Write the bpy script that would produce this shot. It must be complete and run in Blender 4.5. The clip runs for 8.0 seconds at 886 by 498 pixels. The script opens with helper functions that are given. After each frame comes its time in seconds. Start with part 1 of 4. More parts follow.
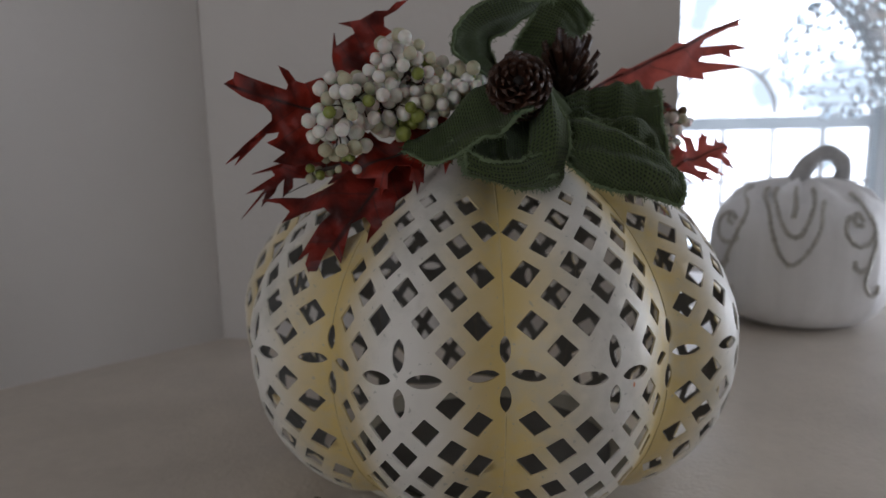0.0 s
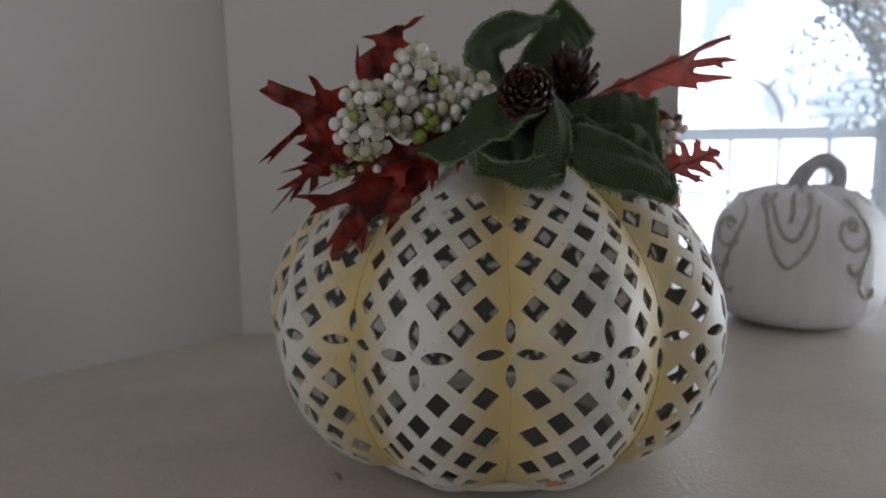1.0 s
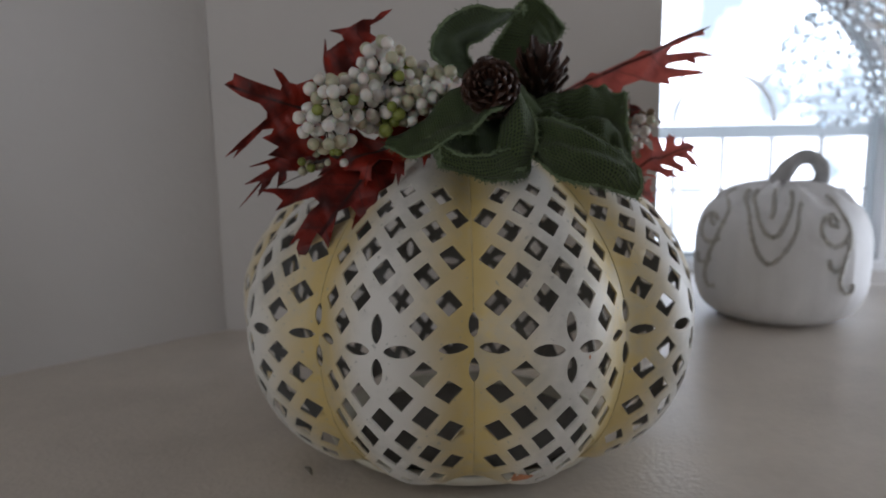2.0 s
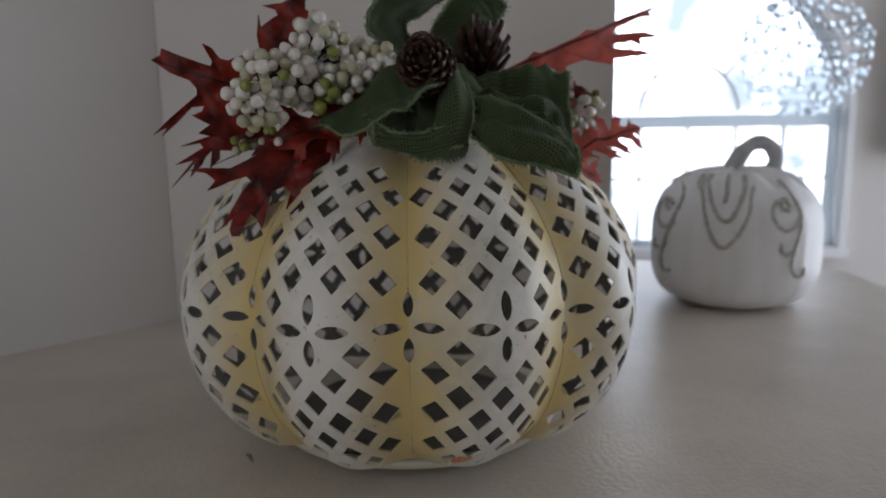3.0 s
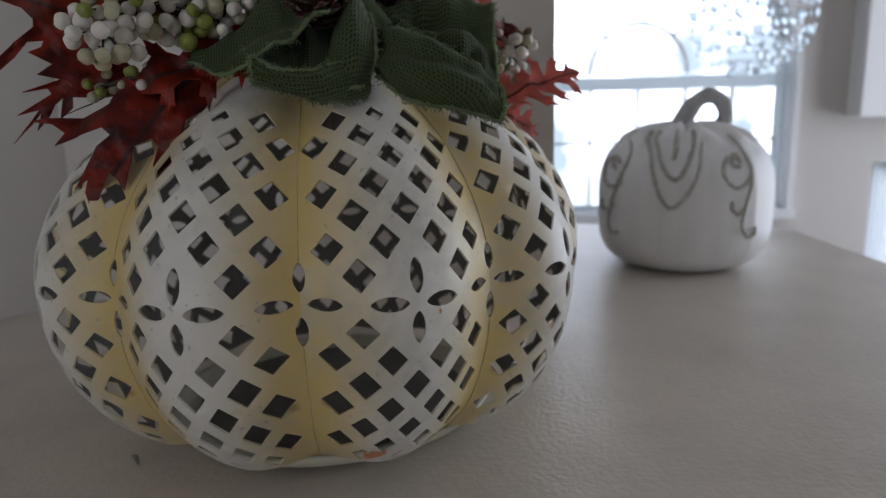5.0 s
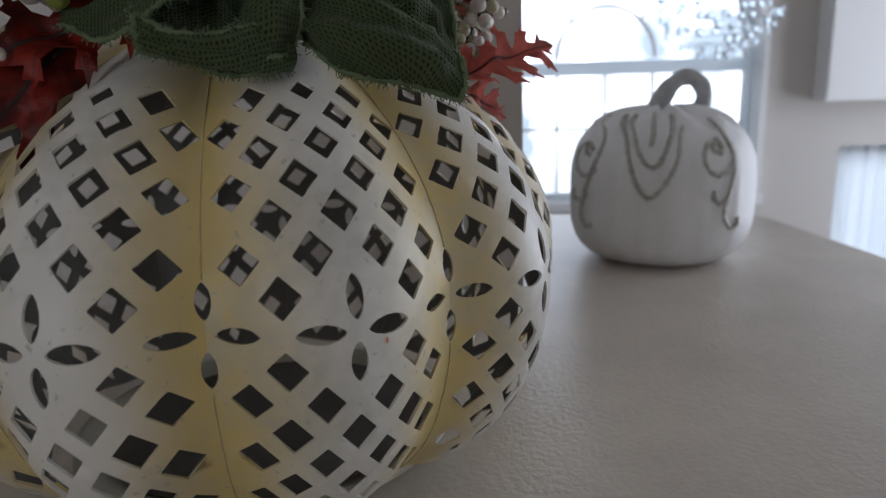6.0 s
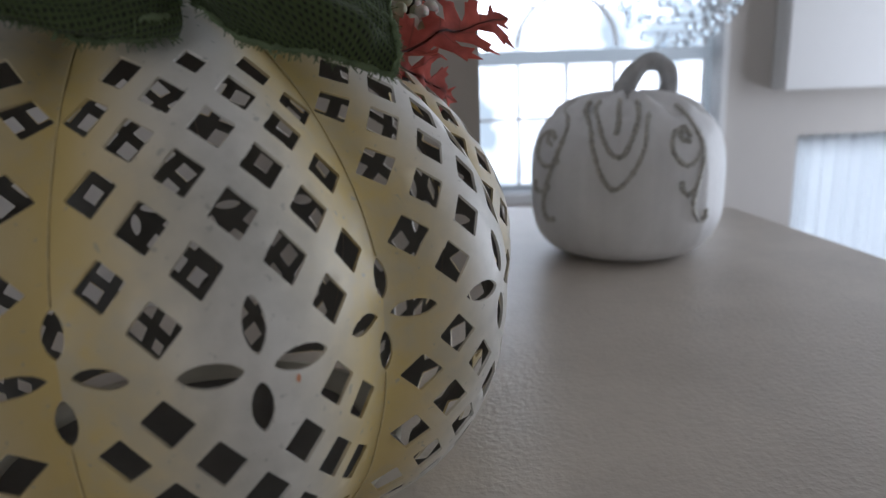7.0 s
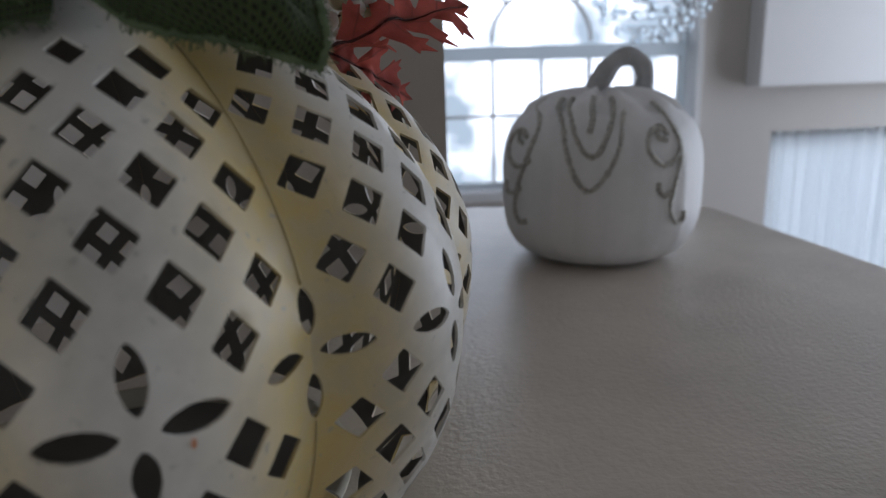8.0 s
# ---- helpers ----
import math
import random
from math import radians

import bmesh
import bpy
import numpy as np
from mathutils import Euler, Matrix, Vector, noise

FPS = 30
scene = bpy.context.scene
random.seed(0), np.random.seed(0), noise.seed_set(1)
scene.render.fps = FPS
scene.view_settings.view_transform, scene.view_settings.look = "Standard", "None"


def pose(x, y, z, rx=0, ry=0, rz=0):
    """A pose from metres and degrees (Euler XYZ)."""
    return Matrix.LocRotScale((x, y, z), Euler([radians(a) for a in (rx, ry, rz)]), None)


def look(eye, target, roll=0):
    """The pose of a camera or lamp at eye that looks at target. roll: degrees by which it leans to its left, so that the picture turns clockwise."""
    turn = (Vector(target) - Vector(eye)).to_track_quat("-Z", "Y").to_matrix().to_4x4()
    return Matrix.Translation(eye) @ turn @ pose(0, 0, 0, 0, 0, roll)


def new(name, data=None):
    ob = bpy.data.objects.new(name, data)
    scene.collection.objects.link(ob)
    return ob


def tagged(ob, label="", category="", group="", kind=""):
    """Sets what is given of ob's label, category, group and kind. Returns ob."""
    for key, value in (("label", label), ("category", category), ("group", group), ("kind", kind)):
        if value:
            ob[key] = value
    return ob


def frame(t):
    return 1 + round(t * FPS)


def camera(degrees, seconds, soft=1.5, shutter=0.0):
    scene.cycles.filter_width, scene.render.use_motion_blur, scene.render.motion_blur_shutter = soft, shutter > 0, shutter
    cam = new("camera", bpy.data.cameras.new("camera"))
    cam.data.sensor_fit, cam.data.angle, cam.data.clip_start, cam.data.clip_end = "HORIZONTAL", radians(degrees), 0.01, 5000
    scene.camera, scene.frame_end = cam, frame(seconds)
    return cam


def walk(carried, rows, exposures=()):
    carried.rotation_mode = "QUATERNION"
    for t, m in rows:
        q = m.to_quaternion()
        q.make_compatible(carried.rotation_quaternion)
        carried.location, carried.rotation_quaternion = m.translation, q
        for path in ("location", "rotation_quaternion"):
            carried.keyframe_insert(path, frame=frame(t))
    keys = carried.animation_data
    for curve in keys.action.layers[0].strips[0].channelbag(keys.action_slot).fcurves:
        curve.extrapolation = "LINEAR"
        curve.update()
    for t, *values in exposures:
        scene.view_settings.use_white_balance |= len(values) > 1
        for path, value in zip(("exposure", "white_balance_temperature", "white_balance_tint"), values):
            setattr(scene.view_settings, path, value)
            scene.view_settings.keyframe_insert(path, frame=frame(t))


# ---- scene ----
cam = camera(66.53, 8.0, 1.25)
PATH = [
    (0, (0.0969, 0.2456, 0.2230), (-0.0706, 2.2110, -0.1072), -1.26),
    (0.5, (0.1020, 0.2160, 0.2201), (-0.0818, 2.1860, -0.0722), -1.24),
    (1, (0.0983, 0.2096, 0.2193), (-0.0961, 2.1769, -0.0839), -0.89),
    (1.5, (0.1048, 0.2091, 0.2188), (-0.0991, 2.1753, -0.0853), -0.90),
    (3, (0.1376, 0.2173, 0.2084), (0.0215, 2.1862, -0.1232), -0.90),
    (3.5, (0.1416, 0.2213, 0.2035), (0.0633, 2.1885, -0.1487), -0.96),
    (4, (0.1478, 0.2318, 0.1976), (0.0990, 2.1949, -0.1818), -1.11),
    (4.5, (0.1548, 0.2480, 0.1953), (0.1296, 2.2076, -0.2037), -1.40),
    (6, (0.1683, 0.3356, 0.1883), (0.2696, 2.2800, -0.2686), -1.84),
    (6.5, (0.1733, 0.3618, 0.1854), (0.3285, 2.2998, -0.2836), -1.85),
    (7, (0.1817, 0.3828, 0.1822), (0.3852, 2.3127, -0.3017), -1.94),
    (7.5, (0.1889, 0.4008, 0.1812), (0.4276, 2.3236, -0.3147), -2.55),
    (8, (0.1962, 0.4163, 0.1813), (0.4642, 2.3351, -0.3151), -1.86),
]
EXPOSURE = [(0, -0.03, 5690, 13), (3.0, -0.03, 5640, 12), (4.5, -0.09, 5610, 12), (6.5, -0.19, 5570, 12), (7.2, -0.29, 5550, 12), (8, -0.60, 5530, 12)]
walk(cam, [(t, look(eye, target, roll)) for t, eye, target, roll in PATH], EXPOSURE)

cam.data.dof.use_dof, cam.data.dof.focus_distance, cam.data.dof.aperture_fstop = True, 0.28, 10

# ---- light ----
world = bpy.data.worlds.new("world")
scene.world = world
world.use_nodes = True
wn = world.node_tree.nodes
sky = wn.new("ShaderNodeTexSky")
sky.sky_type, sky.sun_disc = "NISHITA", False
sky.sun_elevation, sky.sun_rotation = radians(40), radians(200)
wn["Background"].inputs[1].default_value = 0.1
world.node_tree.links.new(sky.outputs[0], wn["Background"].inputs[0])


def area(name, m, w, h, power, colour=(1, 1, 1)):
    """An area lamp that fills a wall opening out of view, in place of sky light."""
    d = bpy.data.lights.new(name, "AREA")
    d.shape, d.size, d.size_y, d.energy, d.color = "RECTANGLE", w, h, power, colour
    ob = new(name, d)
    ob.matrix_world = m
    return ob


area("rear_window_light", look((-1.95, -2.95, 0.05), (-1.2, 0, 0.05)), 0.8, 1.5, 26, (1.0, 0.965, 0.90))
# Unseen east lamp, added to brighten the ledge, white pumpkin and far wall.
area("east_fill_light", look((2.95, 1.55, 0.1), (0, 1.3, 0.1)), 1.3, 1.6, 39, (1.0, 0.985, 0.96))


# ---- materials ----
def mat(name, base, rough=0.6, metal=0.0, var=0.0, scale=30.0, bump=0.0, bump_scale=200.0, spec=0.5, sss=0.0):
    """A plain surface with a two-scale change of tone and a fine relief."""
    m = bpy.data.materials.new(name)
    m.use_nodes = True
    n, l = m.node_tree.nodes, m.node_tree.links
    b = n["Principled BSDF"]
    b.inputs["Roughness"].default_value, b.inputs["Metallic"].default_value = rough, metal
    b.inputs["Specular IOR Level"].default_value = spec
    b.inputs["Base Color"].default_value = (*base, 1)
    if sss:
        b.inputs["Subsurface Weight"].default_value, b.inputs["Subsurface Scale"].default_value = sss, 0.004
    co = n.new("ShaderNodeTexCoord")
    if var:
        big, fine, mix, ramp = n.new("ShaderNodeTexNoise"), n.new("ShaderNodeTexNoise"), n.new("ShaderNodeMath"), n.new("ShaderNodeMix")
        big.inputs["Scale"].default_value, fine.inputs["Scale"].default_value = scale, scale * 9
        big.inputs["Detail"].default_value = 5
        for t in (big, fine):
            l.new(co.outputs["Object"], t.inputs["Vector"])
        mix.operation = "MULTIPLY_ADD"
        mix.inputs[1].default_value = 0.35
        l.new(fine.outputs[0], mix.inputs[0]), l.new(big.outputs[0], mix.inputs[2])
        ramp.data_type = "RGBA"
        ramp.inputs["A"].default_value = (*[c * (1 - var) for c in base], 1)
        ramp.inputs["B"].default_value = (*[min(1, c * (1 + var)) for c in base], 1)
        shift = n.new("ShaderNodeMapRange")
        shift.inputs["From Min"].default_value, shift.inputs["From Max"].default_value = 0.35, 1.0
        l.new(mix.outputs[0], shift.inputs[0])
        l.new(shift.outputs[0], ramp.inputs["Factor"])
        l.new(ramp.outputs["Result"], b.inputs["Base Color"])
    if bump:
        t, u = n.new("ShaderNodeTexNoise"), n.new("ShaderNodeBump")
        t.inputs["Scale"].default_value, t.inputs["Detail"].default_value = bump_scale, 3
        u.inputs["Strength"].default_value, u.inputs["Distance"].default_value = bump, 0.002
        l.new(co.outputs["Object"], t.inputs["Vector"]), l.new(t.outputs[0], u.inputs["Height"])
        l.new(u.outputs[0], b.inputs["Normal"])
    return m


WALL = mat("wall_paint", (0.615, 0.587, 0.555), 0.75, var=0.03, scale=3, bump=0.25, bump_scale=120)
LEDGE = mat("ledge_paint", (0.66, 0.60, 0.525), 0.32, var=0.13, scale=11, bump=0.32, bump_scale=250)
TRIM = mat("trim_paint", (0.84, 0.845, 0.85), 0.45, var=0.02, scale=4)
FLOORING = mat("floor_boards", (0.30, 0.24, 0.18), 0.5, var=0.15, scale=6)
BERRY_WHITE = mat("white_berry", (0.76, 0.73, 0.67), 0.38, var=0.12, scale=160, bump=0.08, bump_scale=500, sss=0.15)
BERRY_CREAM = mat("cream_berry", (0.50, 0.48, 0.33), 0.4, var=0.14, scale=160, bump=0.08, bump_scale=500, sss=0.15)
BERRY_GREEN = mat("green_berry", (0.24, 0.27, 0.05), 0.35, var=0.2, scale=200, bump=0.08, bump_scale=500)
BERRY_BROWN = mat("brown_berry", (0.20, 0.13, 0.07), 0.4, var=0.2, scale=200)
TWIG = mat("dark_twig", (0.05, 0.032, 0.024), 0.7, var=0.2, scale=120, bump=0.3, bump_scale=600)
CONE = mat("pine_cone_brown", (0.048, 0.020, 0.011), 0.30, var=0.35, scale=90, bump=0.3, bump_scale=500)
CONE_TIP = mat("pine_cone_core", (0.012, 0.007, 0.005), 0.7, var=0.2, scale=90)
STEM = mat("grey_stem_glaze", (0.42, 0.42, 0.42), 0.5, var=0.28, scale=45, bump=0.5, bump_scale=140)
GLITTER = mat("silver_glitter", (0.66, 0.65, 0.60), 0.42, 0.25, var=0.5, scale=420, bump=1.0, bump_scale=1300)
SMEAR = mat("orange_smear", (0.62, 0.27, 0.13), 0.6, var=0.25, scale=160)
SCRAP = mat("dry_scrap", (0.22, 0.195, 0.15), 0.8, var=0.2, scale=200)
INNER = mat("dark_inner_grey", (0.185, 0.172, 0.150), 0.6, var=0.12, scale=25)
SOLDER = mat("seam_solder", (0.60, 0.49, 0.24), 0.5, var=0.25, scale=140)
DISH = mat("cream_metal", (0.70, 0.66, 0.53), 0.45, var=0.08, scale=30)
STEEL = mat("chandelier_metal", (0.55, 0.55, 0.56), 0.3, 0.9)


def pumpkin_paint():
    """White craft paint with faint upright brush streaks."""
    m = mat("white_pumpkin_paint", (0.89, 0.89, 0.895), 0.5, var=0.05, scale=22, bump=0.2, bump_scale=90)
    n, l = m.node_tree.nodes, m.node_tree.links
    co, mp, t, hue = n.new("ShaderNodeTexCoord"), n.new("ShaderNodeMapping"), n.new("ShaderNodeTexNoise"), n.new("ShaderNodeMix")
    mp.inputs["Scale"].default_value = (60, 60, 4)
    t.inputs["Scale"].default_value = 1.0
    l.new(co.outputs["Object"], mp.inputs[0]), l.new(mp.outputs[0], t.inputs["Vector"])
    hue.data_type, hue.blend_type = "RGBA", "MULTIPLY"
    old = n["Principled BSDF"].inputs["Base Color"].links[0].from_socket
    ramp = n.new("ShaderNodeMapRange")
    ramp.inputs["From Min"].default_value, ramp.inputs["From Max"].default_value = 0.3, 0.7
    ramp.inputs["To Min"].default_value, ramp.inputs["To Max"].default_value = 0.92, 1.0
    l.new(t.outputs[0], ramp.inputs[0])
    hue.inputs["Factor"].default_value = 1.0
    l.new(old, hue.inputs["A"]), l.new(ramp.outputs[0], hue.inputs["B"])
    l.new(hue.outputs["Result"], n["Principled BSDF"].inputs["Base Color"])
    return m


PUMPKIN = pumpkin_paint()


def lantern_paint():
    """Cream enamel, sprayed yellow along the seams, with grey scuffs. UV x runs -1 to 1 from seam to seam."""
    m = bpy.data.materials.new("cream_enamel")
    m.use_nodes = True
    n, l = m.node_tree.nodes, m.node_tree.links
    b = n["Principled BSDF"]
    b.inputs["Roughness"].default_value = 0.42
    uv, sep, ab, rng = n.new("ShaderNodeUVMap"), n.new("ShaderNodeSeparateXYZ"), n.new("ShaderNodeMath"), n.new("ShaderNodeMapRange")
    co, big, fine, wob = n.new("ShaderNodeTexCoord"), n.new("ShaderNodeTexNoise"), n.new("ShaderNodeTexNoise"), n.new("ShaderNodeMath")
    info = n.new("ShaderNodeObjectInfo")
    l.new(uv.outputs[0], sep.inputs[0])
    ab.operation = "ABSOLUTE"
    l.new(sep.outputs[0], ab.inputs[0])
    for t, k in ((big, 22), (fine, 160)):
        t.noise_dimensions = "4D"
        t.inputs["Scale"].default_value, t.inputs["Detail"].default_value = k, 5
        l.new(co.outputs["Object"], t.inputs["Vector"]), l.new(info.outputs["Random"], t.inputs["W"])
    wob.operation = "MULTIPLY_ADD"
    wob.inputs[1].default_value = 0.7
    l.new(big.outputs[0], wob.inputs[0]), l.new(ab.outputs[0], wob.inputs[2])
    rng.interpolation_type = "SMOOTHSTEP"
    rng.inputs["From Min"].default_value, rng.inputs["From Max"].default_value = 0.42, 1.30
    l.new(wob.outputs[0], rng.inputs[0])
    tint = n.new("ShaderNodeMix")
    tint.data_type = "RGBA"
    tint.inputs["A"].default_value, tint.inputs["B"].default_value = (0.785, 0.76, 0.695, 1), (0.645, 0.495, 0.185, 1)
    l.new(rng.outputs[0], tint.inputs["Factor"])
    scuff, grey = n.new("ShaderNodeMapRange"), n.new("ShaderNodeMix")
    scuff.inputs["From Min"].default_value, scuff.inputs["From Max"].default_value = 0.56, 0.76
    scuff.inputs["To Max"].default_value = 0.55
    both = n.new("ShaderNodeMath")
    both.operation = "MULTIPLY_ADD"
    both.inputs[1].default_value = 0.35
    l.new(fine.outputs[0], both.inputs[0])
    less = n.new("ShaderNodeMath")
    less.operation = "MULTIPLY"
    less.inputs[1].default_value = 0.85
    l.new(big.outputs[0], less.inputs[0]), l.new(less.outputs[0], both.inputs[2])
    l.new(both.outputs[0], scuff.inputs[0])
    grey.data_type = "RGBA"
    grey.inputs["B"].default_value = (0.48, 0.47, 0.41, 1)
    l.new(scuff.outputs[0], grey.inputs["Factor"]), l.new(tint.outputs["Result"], grey.inputs["A"])
    chip, spot, fleck = n.new("ShaderNodeTexNoise"), n.new("ShaderNodeMapRange"), n.new("ShaderNodeMix")
    chip.noise_dimensions = "4D"
    chip.inputs["Scale"].default_value, chip.inputs["Detail"].default_value = 330, 2
    l.new(co.outputs["Object"], chip.inputs["Vector"]), l.new(info.outputs["Random"], chip.inputs["W"])
    spot.inputs["From Min"].default_value, spot.inputs["From Max"].default_value = 0.66, 0.72
    spot.inputs["To Max"].default_value = 0.55
    l.new(chip.outputs[0], spot.inputs[0])
    fleck.data_type = "RGBA"
    fleck.inputs["B"].default_value = (0.36, 0.36, 0.31, 1)
    l.new(spot.outputs[0], fleck.inputs["Factor"]), l.new(grey.outputs["Result"], fleck.inputs["A"])
    l.new(fleck.outputs["Result"], b.inputs["Base Color"])
    u = n.new("ShaderNodeBump")
    u.inputs["Strength"].default_value, u.inputs["Distance"].default_value = 0.16, 0.001
    l.new(fine.outputs[0], u.inputs["Height"]), l.new(u.outputs[0], b.inputs["Normal"])
    return m


ENAMEL = lantern_paint()


def burlap():
    """Coarse green jute weave. UV in metres along and across the ribbon."""
    m = bpy.data.materials.new("green_burlap")
    m.use_nodes = True
    n, l = m.node_tree.nodes, m.node_tree.links
    b = n["Principled BSDF"]
    b.inputs["Roughness"].default_value = 0.9
    b.inputs["Sheen Weight"].default_value, b.inputs["Sheen Roughness"].default_value = 0.06, 0.5
    uv, sep = n.new("ShaderNodeUVMap"), n.new("ShaderNodeSeparateXYZ")
    l.new(uv.outputs[0], sep.inputs[0])
    waves = []
    jit = n.new("ShaderNodeTexNoise")
    jit.inputs["Scale"].default_value = 260
    more = n.new("ShaderNodeMath")
    more.operation, more.inputs[1].default_value = "MULTIPLY", 3.0
    l.new(uv.outputs[0], jit.inputs["Vector"]), l.new(jit.outputs[0], more.inputs[0])
    for axis in (0, 1):
        w, s = n.new("ShaderNodeMath"), n.new("ShaderNodeMath")
        w.operation, s.operation = "MULTIPLY_ADD", "SINE"
        w.inputs[1].default_value = 2 * math.pi / 0.0018
        l.new(sep.outputs[axis], w.inputs[0]), l.new(more.outputs[0], w.inputs[2])
        l.new(w.outputs[0], s.inputs[0])
        waves.append(s)
    mul, rng = n.new("ShaderNodeMath"), n.new("ShaderNodeMapRange")
    mul.operation = "MAXIMUM"
    l.new(waves[0].outputs[0], mul.inputs[0]), l.new(waves[1].outputs[0], mul.inputs[1])
    rng.inputs["From Min"].default_value, rng.inputs["From Max"].default_value = -0.8, 0.7
    l.new(mul.outputs[0], rng.inputs[0])
    big, mix, tone = n.new("ShaderNodeTexNoise"), n.new("ShaderNodeMix"), n.new("ShaderNodeMix")
    big.inputs["Scale"].default_value, big.inputs["Detail"].default_value = 90, 4
    l.new(uv.outputs[0], big.inputs["Vector"])
    for k in (mix, tone):
        k.data_type = "RGBA"
    mix.inputs["A"].default_value, mix.inputs["B"].default_value = (0.006, 0.011, 0.004, 1), (0.072, 0.104, 0.031, 1)
    l.new(rng.outputs[0], mix.inputs["Factor"])
    tone.blend_type = "MULTIPLY"
    tone.inputs["Factor"].default_value = 0.5
    l.new(mix.outputs["Result"], tone.inputs["A"]), l.new(big.outputs[0], tone.inputs["B"])
    l.new(tone.outputs["Result"], b.inputs["Base Color"])
    u = n.new("ShaderNodeBump")
    u.inputs["Strength"].default_value, u.inputs["Distance"].default_value = 0.8, 0.0006
    l.new(rng.outputs[0], u.inputs["Height"]), l.new(u.outputs[0], b.inputs["Normal"])
    return m


BURLAP = burlap()
THREAD = mat("green_thread", (0.13, 0.17, 0.085), 0.9, var=0.3, scale=150)


def leaf_cloth(name="red_leaf_cloth", light=(0.35, 0.029, 0.013, 1), deep=(0.065, 0.008, 0.006, 1), thin=0.30, glow=0.45, pale=(0.80, 0.25, 0.18, 1)):
    """Red printed cloth with dark veins, thin enough to glow against the light. UV x along the midrib, y across."""
    m = bpy.data.materials.new(name)
    m.use_nodes = True
    n, l = m.node_tree.nodes, m.node_tree.links
    b, out = n["Principled BSDF"], n["Material Output"]
    b.inputs["Roughness"].default_value = 0.42 if thin < 0.5 else 0.65
    b.inputs["Specular IOR Level"].default_value = 0.3
    uv, sep, ab = n.new("ShaderNodeUVMap"), n.new("ShaderNodeSeparateXYZ"), n.new("ShaderNodeMath")
    l.new(uv.outputs[0], sep.inputs[0])
    ab.operation = "ABSOLUTE"
    l.new(sep.outputs[1], ab.inputs[0])
    rib = n.new("ShaderNodeMapRange")
    rib.inputs["From Min"].default_value, rib.inputs["From Max"].default_value = 0.006, 0.022
    rib.inputs["To Min"].default_value, rib.inputs["To Max"].default_value = 1, 0
    l.new(ab.outputs[0], rib.inputs[0])
    slant, side, vein = n.new("ShaderNodeMath"), n.new("ShaderNodeMath"), n.new("ShaderNodeMapRange")
    slant.operation, side.operation = "MULTIPLY_ADD", "PINGPONG"
    slant.inputs[1].default_value = -0.75
    l.new(ab.outputs[0], slant.inputs[0]), l.new(sep.outputs[0], slant.inputs[2])
    side.inputs[1].default_value = 0.09
    l.new(slant.outputs[0], side.inputs[0])
    vein.inputs["From Min"].default_value, vein.inputs["From Max"].default_value = 0.0, 0.011
    vein.inputs["To Min"].default_value, vein.inputs["To Max"].default_value = 0.75, 0
    l.new(side.outputs[0], vein.inputs[0])
    line = n.new("ShaderNodeMath")
    line.operation = "MAXIMUM"
    l.new(rib.outputs[0], line.inputs[0]), l.new(vein.outputs[0], line.inputs[1])
    co, big, fine = n.new("ShaderNodeTexCoord"), n.new("ShaderNodeTexNoise"), n.new("ShaderNodeTexNoise")
    for t, k in ((big, 75), (fine, 300)):
        t.inputs["Scale"].default_value, t.inputs["Detail"].default_value = k, 4
        l.new(co.outputs["Object"], t.inputs["Vector"])
    patch, col, dark = n.new("ShaderNodeMapRange"), n.new("ShaderNodeMix"), n.new("ShaderNodeMix")
    patch.inputs["From Min"].default_value, patch.inputs["From Max"].default_value = 0.38, 0.66
    l.new(big.outputs[0], patch.inputs[0])
    for k in (col, dark):
        k.data_type = "RGBA"
    col.inputs["A"].default_value, col.inputs["B"].default_value = light, deep
    l.new(patch.outputs[0], col.inputs["Factor"])
    dark.inputs["B"].default_value = (0.045, 0.012, 0.012, 1)
    l.new(line.outputs[0], dark.inputs["Factor"]), l.new(col.outputs["Result"], dark.inputs["A"])
    l.new(dark.outputs["Result"], b.inputs["Base Color"])
    u = n.new("ShaderNodeBump")
    u.inputs["Strength"].default_value, u.inputs["Distance"].default_value = 0.8, 0.001
    l.new(fine.outputs[0], u.inputs["Height"]), l.new(u.outputs[0], b.inputs["Normal"])
    tr, sh = n.new("ShaderNodeBsdfTranslucent"), n.new("ShaderNodeMixShader")
    lighter = n.new("ShaderNodeMix")
    lighter.data_type = "RGBA"
    lighter.inputs["Factor"].default_value, lighter.inputs["B"].default_value = glow, pale
    l.new(dark.outputs["Result"], lighter.inputs["A"]), l.new(lighter.outputs["Result"], tr.inputs[0])
    sh.inputs[0].default_value = thin
    l.new(b.outputs[0], sh.inputs[1]), l.new(tr.outputs[0], sh.inputs[2]), l.new(sh.outputs[0], out.inputs[0])
    return m


LEAF = leaf_cloth()
LEAF_DARK = leaf_cloth("dark_red_leaf_cloth", (0.24, 0.018, 0.009, 1), (0.040, 0.006, 0.005, 1), 0.25)
# Paler coral tones: the window's backlight is put into this cloth's colours.
LEAF_BACKLIT = leaf_cloth("backlit_leaf_cloth", (0.70, 0.22, 0.18, 1), (0.26, 0.042, 0.036, 1), 0.64, 0.74, (0.97, 0.52, 0.46, 1))


def clear(name, tint, rough):
    m = bpy.data.materials.new(name)
    m.use_nodes = True
    b = m.node_tree.nodes["Principled BSDF"]
    b.inputs["Base Color"].default_value = (*tint, 1)
    b.inputs["Transmission Weight"].default_value, b.inputs["Roughness"].default_value, b.inputs["IOR"].default_value = 1.0, rough, 1.45
    return m


CRYSTAL, GLASS = clear("crystal", (0.70, 0.76, 0.80), 0.04), clear("window_glass", (1, 1, 1), 0.0)


